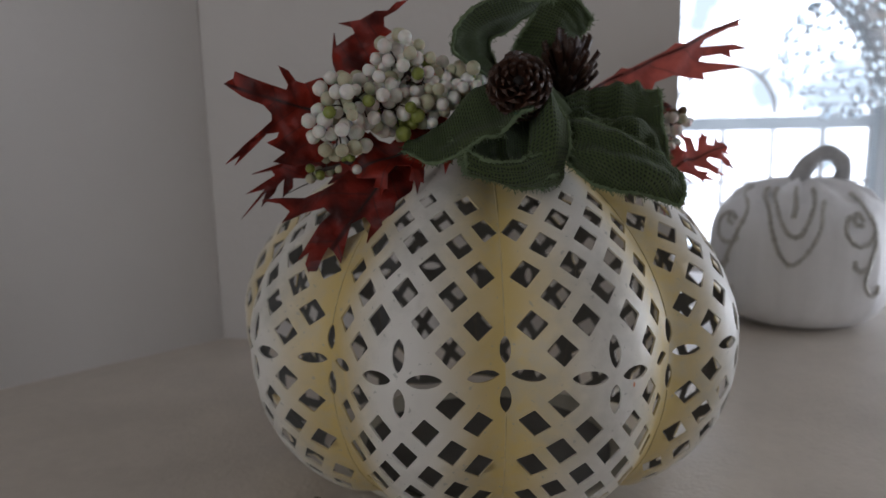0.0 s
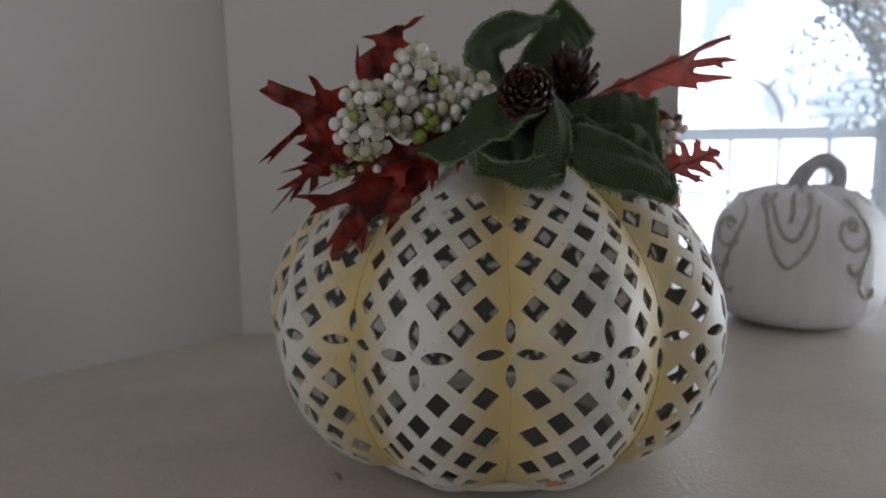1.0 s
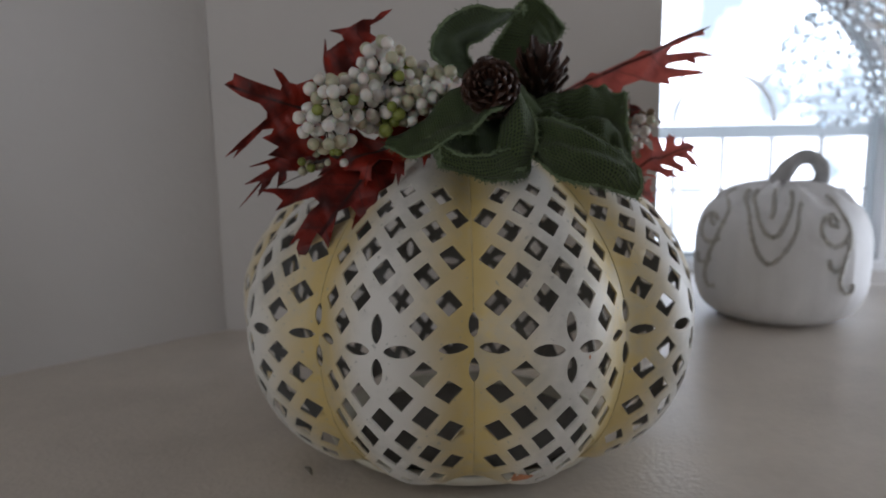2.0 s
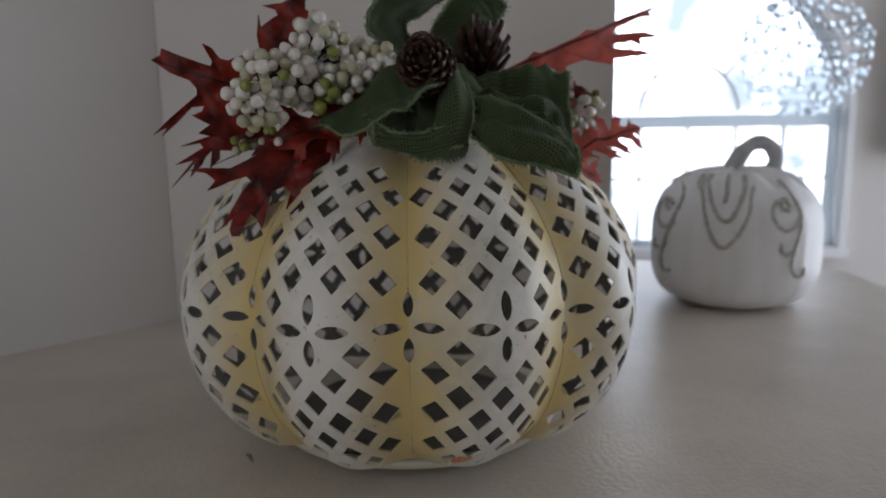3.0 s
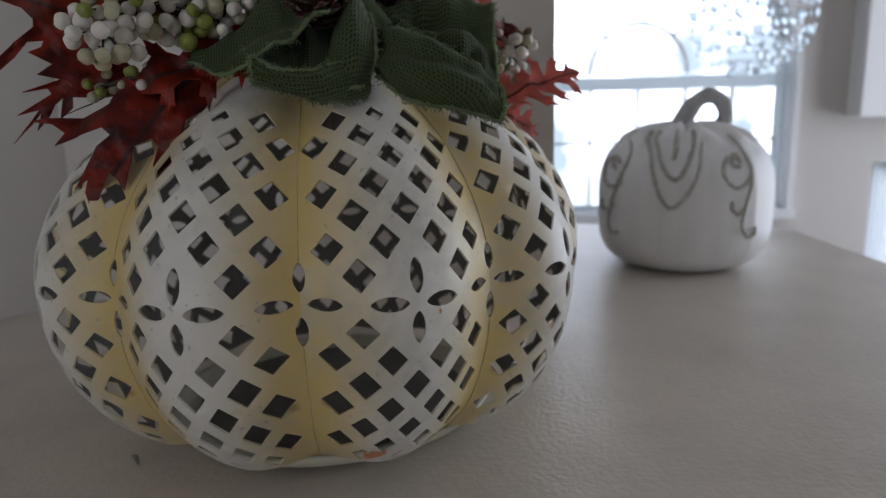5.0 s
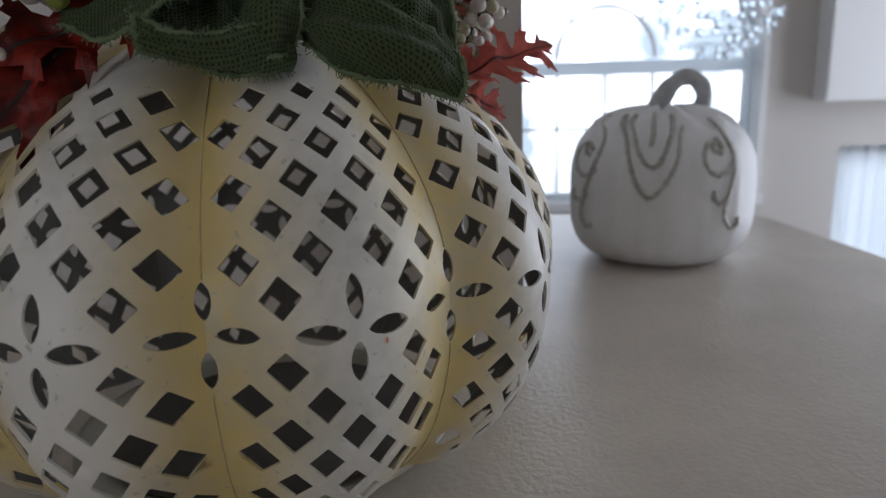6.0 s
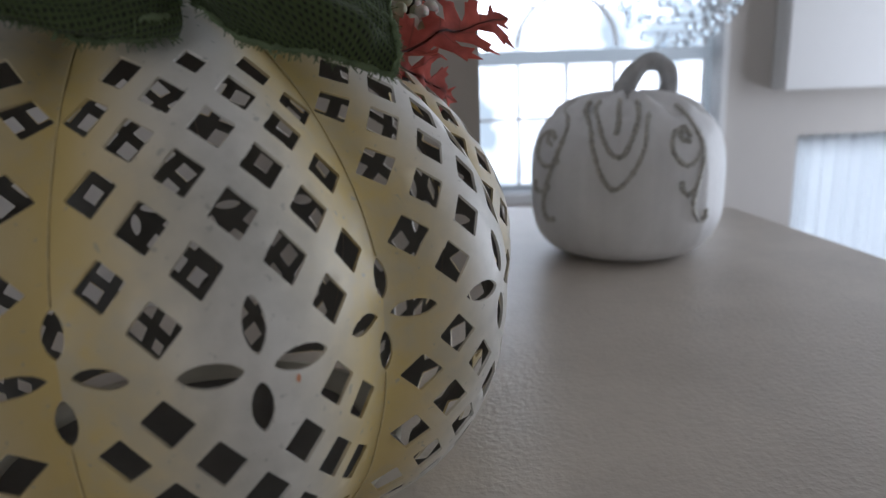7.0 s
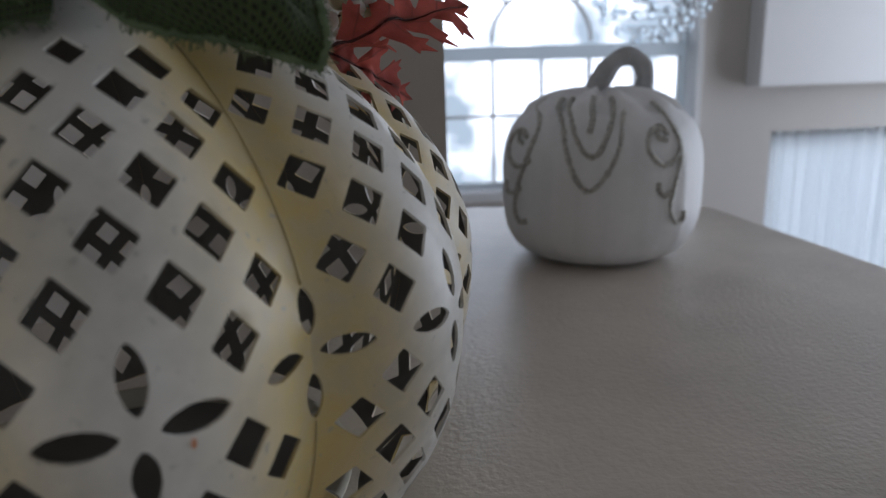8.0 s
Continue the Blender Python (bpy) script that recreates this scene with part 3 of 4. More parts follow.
def lobe_mesh():
    from mathutils.geometry import delaunay_2d_cdt

    holes = []
    for n in range(-7, 8):
        for k in range(1, 8):
            if (k + n) % 2 and n and not (abs(n) == 1 and k == 4):
                if abs(n) == 7 and k in (2, 6) or abs(n) < 7:
                    holes.append(diamond(k, n * 1.0, 0.585 if n > -3 else 0.62))
                elif abs(n) == 7 and k == 4:
                    holes.append(diamond(k, n, 0.46))
    for k in (0, 8):
        holes += [petal(k, 1.09, 0, 1, 0.58, 0.21), petal(k, -1.09, 0, 1, 0.58, 0.21), petal(k + (0.80 if k == 0 else -0.80), 0, 1, 0)]
    holes += [petal(2.98, 0, 1, 0, 0.70), petal(5.02, 0, 1, 0, 0.70), petal(4, 0.853, 0, 1, 0.57), petal(4, -0.853, 0, 1, 0.57)]
    pts, edges = [], []

    def loop(some, closed=True):
        at = len(pts)
        pts.extend(some)
        edges.extend((at + i, at + (i + 1) % len(some)) for i in range(len(some) - (0 if closed else 1)))

    ns = np.linspace(LOWEST, HIGHEST, 61)
    loop([(0.0, n) for n in ns], False)
    loop([(8.0, n) for n in ns], False)
    loop([(k, LOWEST) for k in np.linspace(0, 8, 17)], False)
    loop([(k, HIGHEST) for k in np.linspace(0, 8, 17)], False)
    for h in holes:
        loop(h)
    for n in ns[1:-1]:
        for k in np.linspace(0.25, 7.75, 21):
            if not any(inside((k, n), h) for h in holes):
                pts.append((k, n))
    flat, _, faces, *_ = delaunay_2d_cdt([Vector(p) for p in pts], edges, [], 0, 1e-5)
    bm = bmesh.new()
    verts = [bm.verts.new(lobe_place(min(max(p.x, 0), 8), p.y)) for p in flat]
    layer = bm.loops.layers.uv.new("UVMap")
    for f in faces:
        c = sum((flat[i] for i in f), Vector((0, 0))) / 3
        if 0 < c.x < 8 and not any(inside(c, h) for h in holes):
            face = bm.faces.new([verts[i] for i in f])
            for lp, i in zip(face.loops, f):
                lp[layer].uv = (flat[i].x / 4 - 1, flat[i].y)
    bmesh.ops.delete(bm, geom=[v for v in bm.verts if not v.link_faces], context="VERTS")
    bmesh.ops.recalc_face_normals(bm, faces=bm.faces)
    face = max(bm.faces, key=lambda f: f.calc_center_median().xy.length)
    if face.normal.dot(Vector((*face.calc_center_median().xy, 0))) < 0:
        bmesh.ops.reverse_faces(bm, faces=bm.faces)
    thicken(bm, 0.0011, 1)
    return bm


lobe = part("lobe", lobe_mesh(), ENAMEL, lantern, "pierced cream lobe, yellow towards the seams")
# Inner faces take a darker grey than the enamel outside.
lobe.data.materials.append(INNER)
lobe.rotation_euler = (0, 0, radians(SEAM))
for i in range(1, LOBES):
    ob = tagged(new("lobe", lobe.data), lobe["label"])
    ob.parent, ob.rotation_euler = lantern, (0, 0, radians(SEAM + 360 / LOBES * i))
bm = bmesh.new()
for low, high in ((LOWEST, -1.72), (1.72, HIGHEST)):
    line = [lobe_place(0.0, n, 0.0001) for n in np.linspace(low, high, 34)]
    tube(bm, line, [0.00035 + 0.0002 * noise.noise(Vector((0.9 * k, low, 0))) for k in range(34)], 6)
seam = part("seam", bm, SOLDER, lantern, "thin rough solder line")
seam.rotation_euler = (0, 0, radians(SEAM))
for i in range(1, LOBES):
    ob = tagged(new("seam", seam.data), seam["label"])
    ob.parent, ob.rotation_euler = lantern, (0, 0, radians(SEAM + 360 / LOBES * i))
part("base_dish", revolve(bmesh.new(), [(0.03, 0.0018), (0.086, 0.0018), (0.092, 0.0026), (0.100, 0.0055), (0.104, 0.0105), (0.104, 0.0125), (0.100, 0.0125), (0.095, 0.0085), (0.086, 0.0045), (0.03, 0.004)], 96), DISH, lantern, "shallow cream metal base")
part("base_plate", revolve(bmesh.new(), [(0.002, 0.0050), (0.040, 0.0052), (0.086, 0.0066), (0.086, 0.0078), (0.040, 0.0068), (0.002, 0.0066)], 48), INNER, lantern, "dark grey floor inside")
part("top_plate", revolve(bmesh.new(), [(0.002, 0.2195), (0.05, 0.2190), (0.05, 0.2210), (0.002, 0.2235)], 32), DISH, lantern)
bm = bmesh.new()
spots = []
for i in range(9):
    for j in range(5):
        k, n = 2.05 + 0.14 * i, -6.95 + 0.20 * (j - 2) * (1.2 - 0.1 * i) + 0.05 * i + 0.07 * math.sin(3.1 * i + j)
        spots.append(bm.verts.new(lobe_place(k, n, 0.0004)))
for i in range(8):
    for j in range(4):
        if (i * 5 + j * 3) % 7 or 1 < i < 6:
            bm.faces.new((spots[i * 5 + j], spots[i * 5 + j + 1], spots[i * 5 + j + 6], spots[i * 5 + j + 5]))
smear = part("paint_smear", bm, SMEAR, lantern, "small orange paint smear")
smear.rotation_euler = (0, 0, radians(SEAM))

bm = bmesh.new()
ring = [bm.verts.new(lobe_place(4.86 + 0.055 * math.cos(a), -0.42 + 0.10 * math.sin(a), 0.0004)) for a in [2 * math.pi * i / 10 for i in range(10)]]
bm.faces.new(ring)
drip = part("paint_drip", bm, SMEAR, lantern, "tiny orange paint drip")
drip.rotation_euler = (0, 0, radians(SEAM))

# ---- white pumpkin ----
P2, P2R, P2Z, P2H, P2P = Vector((0.4485, 1.066, 0)), 0.0988, 0.0805, 0.0828, 2.7
white = tagged(new("white_pumpkin"), "white craft pumpkin with silver glitter scrolls and a grey looped stem", "pumpkin")
white.location = P2


def white_place(az, z, lift=0.0):
    p = P2P if z > P2Z else 3.8
    r = P2R * max(0.0, 1 - abs((z - P2Z) / P2H) ** p) ** (1 / p)
    a = radians(az)
    r = r * (1 - 0.018 * abs(math.sin(5 * a + 0.6)) ** 0.5 - 0.004 * math.sin(3 * a + 1)) + lift
    return Vector((r * math.sin(a), -r * math.cos(a), z))


bm = bmesh.new()
heights = [P2Z - P2H * math.cos(math.pi * i / 40) for i in range(2, 40)]
heights = [h for h in heights if h > 0.0]
rows = [[bm.verts.new(white_place(i * 2, z) + Vector((0, 0, 0.004 * math.cos(radians(i * 20)) if z > 0.146 else 0))) for i in range(180)] for z in [0.0] + heights]
for a, b in zip(rows, rows[1:]):
    for i in range(180):
        bm.faces.new((a[i], a[(i + 1) % 180], b[(i + 1) % 180], b[i]))
bm.faces.new(rows[0]), bm.faces.new(rows[-1])
part("body", bm, PUMPKIN, white)
knob = catmull([(-0.009, 0, 0.150), (-0.004, 0, 0.166), (0.006, 0, 0.182), (0.019, 0, 0.1925), (0.033, 0, 0.1935), (0.045, 0, 0.185), (0.049, 0, 0.172), (0.045, 0, 0.158)], 40)
turn = pose(0, 0, 0, 0, 0, 8)
part("stem", tube(bmesh.new(), [turn @ v for v in knob], [0.0140 - 0.0050 * min(1, k / 14) + 0.0005 * math.sin(k * 0.7) for k in range(41)], 14), STEM, white, "grey looped stem")
part("stem_bar", tube(bmesh.new(), [turn @ v for v in catmull([(-0.010, 0, 0.156), (0.02, 0, 0.159), (0.044, 0, 0.160)], 12)], 0.0070, 10), STEM, white, "grey foot of the stem")
STROKES = {
    "outer_loop": [(-62, 0.1575), (-45, 0.1386), (-39, 0.115), (-33, 0.0897), (-26, 0.0791), (-18, 0.0919), (-11, 0.1159), (-8, 0.1391), (-1, 0.1576)],
    "inner_loop": [(-50, 0.1577), (-40, 0.1417), (-34, 0.1243), (-28, 0.1108), (-22, 0.1111), (-17, 0.1276), (-13, 0.1448), (-11, 0.1577)],
    "middle_line": [(-29, 0.1579), (-26, 0.142), (-27, 0.1287)],
    "vine": [(-93, 0.1566), (-63, 0.1388), (-63, 0.1093), (-70, 0.0818), (-74, 0.0573), (-71, 0.0444), (-64, 0.0457)],
    "tendril": [(-84, 0.0807), (-84, 0.0718), (-74, 0.0708), (-68, 0.0777)],
    "scroll": [(-69, 0.1174), (-75, 0.1219), (-73, 0.1279), (-67, 0.1234), (-75, 0.1302), (-84, 0.1227), (-83, 0.1094), (-76, 0.0986), (-67, 0.0977), (-61, 0.1044)],
    "vine_end": [(24, 0.1528), (24, 0.1376), (26, 0.1186), (25, 0.1018), (21, 0.079), (19, 0.0594), (24, 0.0466), (29, 0.0489), (29, 0.0564)],
    "tendril_end": [(11, 0.085), (11, 0.0776), (15, 0.0724), (20, 0.076)],
    "scroll_end": [(17, 0.1206), (12, 0.1232), (12, 0.1285), (17, 0.1299), (18, 0.1252), (16, 0.1329), (8, 0.1282), (5, 0.1166), (8, 0.1058), (14, 0.0994), (21, 0.1035), (25, 0.1127)],
}
rng = random.Random(8)
for name, marks in STROKES.items():
    flat = catmull([(a, z * 1000, 0) for a, z in marks], 12 * len(marks))
    line = [white_place(v.x, min(v.y / 1000, 0.1595), 0.0004) for v in flat]
    part("glitter_" + name.split("_end")[0], tube(bmesh.new(), line, [0.0023 + rng.uniform(-0.0008, 0.0009) for _ in line], 6), GLITTER, white, "silver glitter line")


# ---- bouquet ----
BOUQUET = Matrix.Translation((0.0050, 0.1779, -0.0150)) @ Matrix.Diagonal((0.944, 0.7035, 0.949, 1))


# ---- leaves ----
def leaf_outline(lobes, slim):
    """Half of a pin-oak outline: (along, out) from the stalk to the tip, with deep bays and bristly lobes."""
    half = [(0.0, 0.008), (0.10, 0.012), (0.16, 0.035)]
    for at, reach in lobes:
        rim = [(-0.015, 0.055 * slim + 0.02), (0.05, reach * 0.55), (0.085, reach * 0.86), (0.10, reach * 0.80), (0.15, reach * 1.02), (0.135, reach * 0.74), (0.165, reach * 0.70), (0.125, reach * 0.46), (0.13, 0.085 * slim + 0.015)]
        half += [(at + a, b) for a, b in rim]
    half += [(0.82, 0.05), (0.875, 0.11), (0.88, 0.065), (0.93, 0.04), (1.0, 0.0)]
    return half


def oak_leaf(name, label, base, tip, face, length_scale=1.0, lobes=((0.20, 0.26), (0.42, 0.36), (0.62, 0.24)), slim=1.0, fold=0.25, bend=0.12, seed=1, cloth=None, halves=None, placed=False):
    """A cloth oak leaf from base to tip, its upper side towards face."""
    from mathutils.geometry import delaunay_2d_cdt

    rng = random.Random(seed)
    base, tip = (Vector(base), Vector(tip)) if placed else (BOUQUET @ Vector(base), BOUQUET @ Vector(tip))
    way = tip - base
    size = way.length
    x = way.normalized()
    up = Vector(face)
    up = (up - x * up.dot(x)).normalized()
    y = up.cross(x)
    one = leaf_outline([(a + rng.uniform(-0.02, 0.02), r * rng.uniform(0.85, 1.1)) for a, r in lobes], slim)
    two = leaf_outline([(a + rng.uniform(-0.03, 0.03), r * rng.uniform(0.85, 1.15)) for a, r in lobes], slim)
    if halves:
        one, two = halves
    loop = one + [(a, -b) for a, b in reversed(two[:-1])]
    pts = list(loop)
    edges = [(i, (i + 1) % len(loop)) for i in range(len(loop))]
    for a in np.linspace(0.03, 0.97, 32):
        for b in np.linspace(-0.60, 0.60, 41):
            if inside((a, b), loop):
                pts.append((a, b))
    flat, _, faces, *_ = delaunay_2d_cdt([Vector(p) for p in pts], edges, [], 0, 1e-6)
    bm = bmesh.new()
    shift = Vector((rng.uniform(0, 9), rng.uniform(0, 9), 0))
    def place(p):
        lift = fold * abs(p.y) + bend * (p.x - p.x * p.x) * 1.6 - 0.25 * bend * p.x**3 + 0.07 * noise.noise(Vector((p.x * 5, p.y * 5, 0)) + shift) + 0.022 * noise.noise(Vector((p.x * 14, p.y * 14, 3)) + shift) + 0.35 * bend * math.sin(9 * p.x) * abs(p.y)
        return base + size * (x * p.x + y * p.y * length_scale + up * lift)
    verts = [bm.verts.new(place(p)) for p in flat]
    layer = bm.loops.layers.uv.new("UVMap")
    for f in faces:
        c = sum((flat[i] for i in f), Vector((0, 0))) / 3
        if inside(c, loop):
            fc = bm.faces.new([verts[i] for i in f])
            for lp, i in zip(fc.loops, f):
                lp[layer].uv = flat[i]
    bmesh.ops.delete(bm, geom=[v for v in bm.verts if not v.link_faces], context="VERTS")
    bmesh.ops.recalc_face_normals(bm, faces=bm.faces)
    thicken(bm, 0.0005)
    top = tagged(new(name), label, "artificial leaf", "leaves of the bouquet")
    part("blade", bm, cloth or LEAF, top)
    line = [place(Vector((a, 0))) + up * 0.0003 for a in np.linspace(-0.12, 0.6 if placed else 0.9, 16)]
    part("midrib", tube(bmesh.new(), line, [0.0008 - 0.0006 * k / 15 for k in range(16)], 6), LEAF if cloth is LEAF_BACKLIT else TWIG, top, "dark wired midrib")
    return top


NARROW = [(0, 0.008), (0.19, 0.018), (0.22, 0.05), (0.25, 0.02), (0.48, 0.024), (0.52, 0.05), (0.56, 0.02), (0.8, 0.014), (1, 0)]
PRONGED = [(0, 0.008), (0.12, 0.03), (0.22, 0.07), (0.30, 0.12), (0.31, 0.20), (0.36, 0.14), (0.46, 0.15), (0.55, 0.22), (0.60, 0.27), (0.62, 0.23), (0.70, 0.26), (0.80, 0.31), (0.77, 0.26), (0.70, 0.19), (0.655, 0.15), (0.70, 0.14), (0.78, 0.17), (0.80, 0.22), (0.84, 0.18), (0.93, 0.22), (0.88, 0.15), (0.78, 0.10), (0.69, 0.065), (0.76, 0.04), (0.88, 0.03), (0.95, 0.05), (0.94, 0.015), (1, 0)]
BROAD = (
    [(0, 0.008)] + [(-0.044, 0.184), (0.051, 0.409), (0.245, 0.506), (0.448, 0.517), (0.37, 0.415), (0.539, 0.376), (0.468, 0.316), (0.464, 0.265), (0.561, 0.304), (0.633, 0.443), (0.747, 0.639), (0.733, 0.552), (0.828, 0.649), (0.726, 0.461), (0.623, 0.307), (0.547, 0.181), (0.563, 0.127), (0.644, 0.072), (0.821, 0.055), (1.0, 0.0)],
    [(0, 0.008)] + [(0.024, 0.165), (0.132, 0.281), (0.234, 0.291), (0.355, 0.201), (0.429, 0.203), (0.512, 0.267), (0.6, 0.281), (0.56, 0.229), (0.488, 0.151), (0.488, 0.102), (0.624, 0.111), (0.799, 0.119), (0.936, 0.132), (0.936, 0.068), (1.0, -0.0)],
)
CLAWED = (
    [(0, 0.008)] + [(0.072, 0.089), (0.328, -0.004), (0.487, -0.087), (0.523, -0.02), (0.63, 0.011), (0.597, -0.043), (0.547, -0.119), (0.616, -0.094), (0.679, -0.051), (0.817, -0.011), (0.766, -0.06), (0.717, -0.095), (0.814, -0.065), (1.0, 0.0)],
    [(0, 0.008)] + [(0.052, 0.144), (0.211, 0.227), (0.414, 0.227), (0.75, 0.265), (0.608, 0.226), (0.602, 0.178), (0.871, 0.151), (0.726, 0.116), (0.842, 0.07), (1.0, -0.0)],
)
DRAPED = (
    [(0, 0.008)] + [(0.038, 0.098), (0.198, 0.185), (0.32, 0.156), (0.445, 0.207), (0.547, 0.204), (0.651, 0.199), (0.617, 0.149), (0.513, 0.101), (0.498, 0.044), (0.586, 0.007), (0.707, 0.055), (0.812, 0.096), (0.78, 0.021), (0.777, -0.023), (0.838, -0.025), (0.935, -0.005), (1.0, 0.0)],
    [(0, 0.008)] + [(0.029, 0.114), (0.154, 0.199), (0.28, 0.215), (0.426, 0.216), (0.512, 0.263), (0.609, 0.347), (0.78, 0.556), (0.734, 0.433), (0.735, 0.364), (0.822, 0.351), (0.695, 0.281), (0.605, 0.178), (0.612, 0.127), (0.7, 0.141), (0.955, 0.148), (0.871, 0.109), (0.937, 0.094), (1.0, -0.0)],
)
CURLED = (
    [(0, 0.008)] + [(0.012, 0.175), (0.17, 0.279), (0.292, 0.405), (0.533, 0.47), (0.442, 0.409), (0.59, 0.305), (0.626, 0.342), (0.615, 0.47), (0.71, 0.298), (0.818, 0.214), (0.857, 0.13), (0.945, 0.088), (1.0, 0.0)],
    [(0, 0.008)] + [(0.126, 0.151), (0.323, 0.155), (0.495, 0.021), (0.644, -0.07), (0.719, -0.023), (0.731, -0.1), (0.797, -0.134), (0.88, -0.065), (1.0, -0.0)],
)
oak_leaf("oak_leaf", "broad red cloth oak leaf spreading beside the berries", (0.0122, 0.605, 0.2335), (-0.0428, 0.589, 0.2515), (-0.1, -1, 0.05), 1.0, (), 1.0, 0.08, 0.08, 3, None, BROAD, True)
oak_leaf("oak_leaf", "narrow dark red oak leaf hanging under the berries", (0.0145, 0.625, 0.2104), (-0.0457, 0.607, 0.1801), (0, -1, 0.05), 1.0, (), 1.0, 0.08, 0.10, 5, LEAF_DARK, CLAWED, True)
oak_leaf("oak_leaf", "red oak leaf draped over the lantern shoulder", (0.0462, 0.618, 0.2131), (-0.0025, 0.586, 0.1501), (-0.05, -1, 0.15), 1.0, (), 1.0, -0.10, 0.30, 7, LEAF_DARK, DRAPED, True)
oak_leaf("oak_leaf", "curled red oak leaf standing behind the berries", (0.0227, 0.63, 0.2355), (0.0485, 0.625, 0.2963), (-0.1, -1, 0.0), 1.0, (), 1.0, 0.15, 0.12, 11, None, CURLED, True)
oak_leaf("oak_leaf", "dark red oak leaf lying under the berries", (0.082, 0.622, 0.254), (0.000, 0.603, 0.226), (0.1, -0.9, 0.45), 0.9, ((0.12, 0.28), (0.32, 0.36), (0.56, 0.28)), 1.3, 0.12, 0.10, 29)
oak_leaf("oak_leaf", "long red oak leaf reaching out towards the window", (0.150, 0.695, 0.275), (0.276, 0.800, 0.331), (0.2, -0.95, -0.1), 0.60, ((0.2, 0.2),), 1.0, 0.15, 0.01, 13, LEAF_BACKLIT, (NARROW, PRONGED))
oak_leaf("oak_leaf", "small oak leaf low on the far shoulder, coloured coral as if backlit", (0.196, 0.715, 0.218), (0.268, 0.800, 0.240), (-0.2, -0.9, 0.4), 0.75, ((0.14, 0.22), (0.30, 0.32), (0.46, 0.32), (0.62, 0.24)), 0.7, 0.15, 0.08, 17, LEAF_BACKLIT)
oak_leaf("oak_leaf", "small oak leaf low on the far shoulder, coloured coral as if backlit", (0.190, 0.725, 0.222), (0.238, 0.790, 0.196), (-0.3, -0.9, 0.3), 0.75, ((0.18, 0.24), (0.40, 0.34), (0.60, 0.22)), 0.7, 0.15, 0.08, 19, LEAF_BACKLIT)
oak_leaf("oak_leaf", "small red oak leaf tucked behind the bow", (0.150, 0.70, 0.262), (0.222, 0.775, 0.268), (0.0, -1, 0.2), 0.8, ((0.20, 0.24), (0.40, 0.30), (0.60, 0.22)), 0.8, 0.15, 0.08, 23)


# ---- berries ----
def berry_meshes():
    out = []
    for m in (BERRY_WHITE, BERRY_CREAM, BERRY_GREEN, BERRY_BROWN):
        bm = bmesh.new()
        bmesh.ops.create_uvsphere(bm, u_segments=14, v_segments=10, radius=0.0037)
        for v in bm.verts:
            if v.co.z > 0.0035:
                v.co.z -= 0.0004
        me = bpy.data.meshes.new("berry")
        bm.to_mesh(me)
        bm.free()
        me.polygons.foreach_set("use_smooth", [True] * len(me.polygons))
        me.materials.append(m)
        out.append(me)
    return out


BERRIES = berry_meshes()


def berry_pick(label, line, spread, count, shares, seed, size=1.0):
    """A spray of berries along a twig, each on a short stalk of its own."""
    rng = random.Random(seed)
    spine = catmull([BOUQUET @ Vector(p) for p in line], 24)
    top = tagged(new("berry_spray"), label, "artificial berries", "berry sprays of the bouquet")
    part("twig", tube(bmesh.new(), spine, 0.0012, 6), TWIG, top, "dark twig")
    done, stalks, tries = [], bmesh.new(), 0
    while len(done) < count and tries < 12000:
        tries += 1
        c = rng.choice(spine)
        d = Vector((rng.gauss(0, 1), rng.gauss(0, 0.8), rng.gauss(0, 1))).normalized() * spread * rng.uniform(0.25, 1.0)
        p = c + d
        if any((p - q).length < 0.0066 * size for q in done):
            continue
        done.append(p)
        kind = rng.choices(range(4), shares)[0]
        ob = new("berry", BERRIES[kind])
        ob.parent = top
        ob.matrix_basis = Matrix.Translation(p) @ d.to_track_quat("Z", "Y").to_matrix().to_4x4() @ Matrix.Diagonal((*[size * rng.uniform(0.78, 1.12)] * 3, 1))
        if len(done) % 2:
            tube(stalks, [c, (c + p) / 2 + Vector((0, 0, 0.001)), p], 0.0005, 4)
    part("stalks", stalks, TWIG, top)
    return top


berry_pick("dense spray of white and green berries on dark twigs", [(0.014, 0.568, 0.254), (0.021, 0.580, 0.270), (0.040, 0.600, 0.266)], 0.0165, 88, (11, 5, 1.3, 0), 2)
berry_pick("dense spray of white and green berries on dark twigs", [(0.040, 0.604, 0.293), (0.050, 0.612, 0.283), (0.058, 0.620, 0.270)], 0.0150, 66, (11, 5, 1.0, 0), 3)
berry_pick("spray of white and green berries close to the bow", [(0.046, 0.606, 0.262), (0.060, 0.616, 0.270), (0.076, 0.628, 0.279)], 0.0125, 52, (10, 5, 1.2, 0), 12)
berry_pick("small dusty spray of berries beside the bow", [(0.066, 0.632, 0.286), (0.076, 0.64, 0.278), (0.086, 0.65, 0.274)], 0.0115, 30, (5, 4, 2, 0.5), 4, 0.9)
berry_pick("small pale spray of berries under the leaves", [(-0.008, 0.612, 0.232), (0.008, 0.61, 0.236), (0.022, 0.61, 0.240)], 0.0085, 16, (3, 5, 2, 0), 5, 0.85)
berry_pick("pale spray of berries behind the bow", [(0.208, 0.758, 0.232), (0.213, 0.762, 0.246), (0.220, 0.768, 0.256)], 0.0120, 30, (7, 3, 0, 2), 6, 1.0)
berry_pick("short twig of brown-tipped berries", [(0.205, 0.755, 0.260), (0.222, 0.772, 0.262), (0.230, 0.78, 0.262)], 0.0065, 9, (1, 1, 1, 5), 7, 0.8)


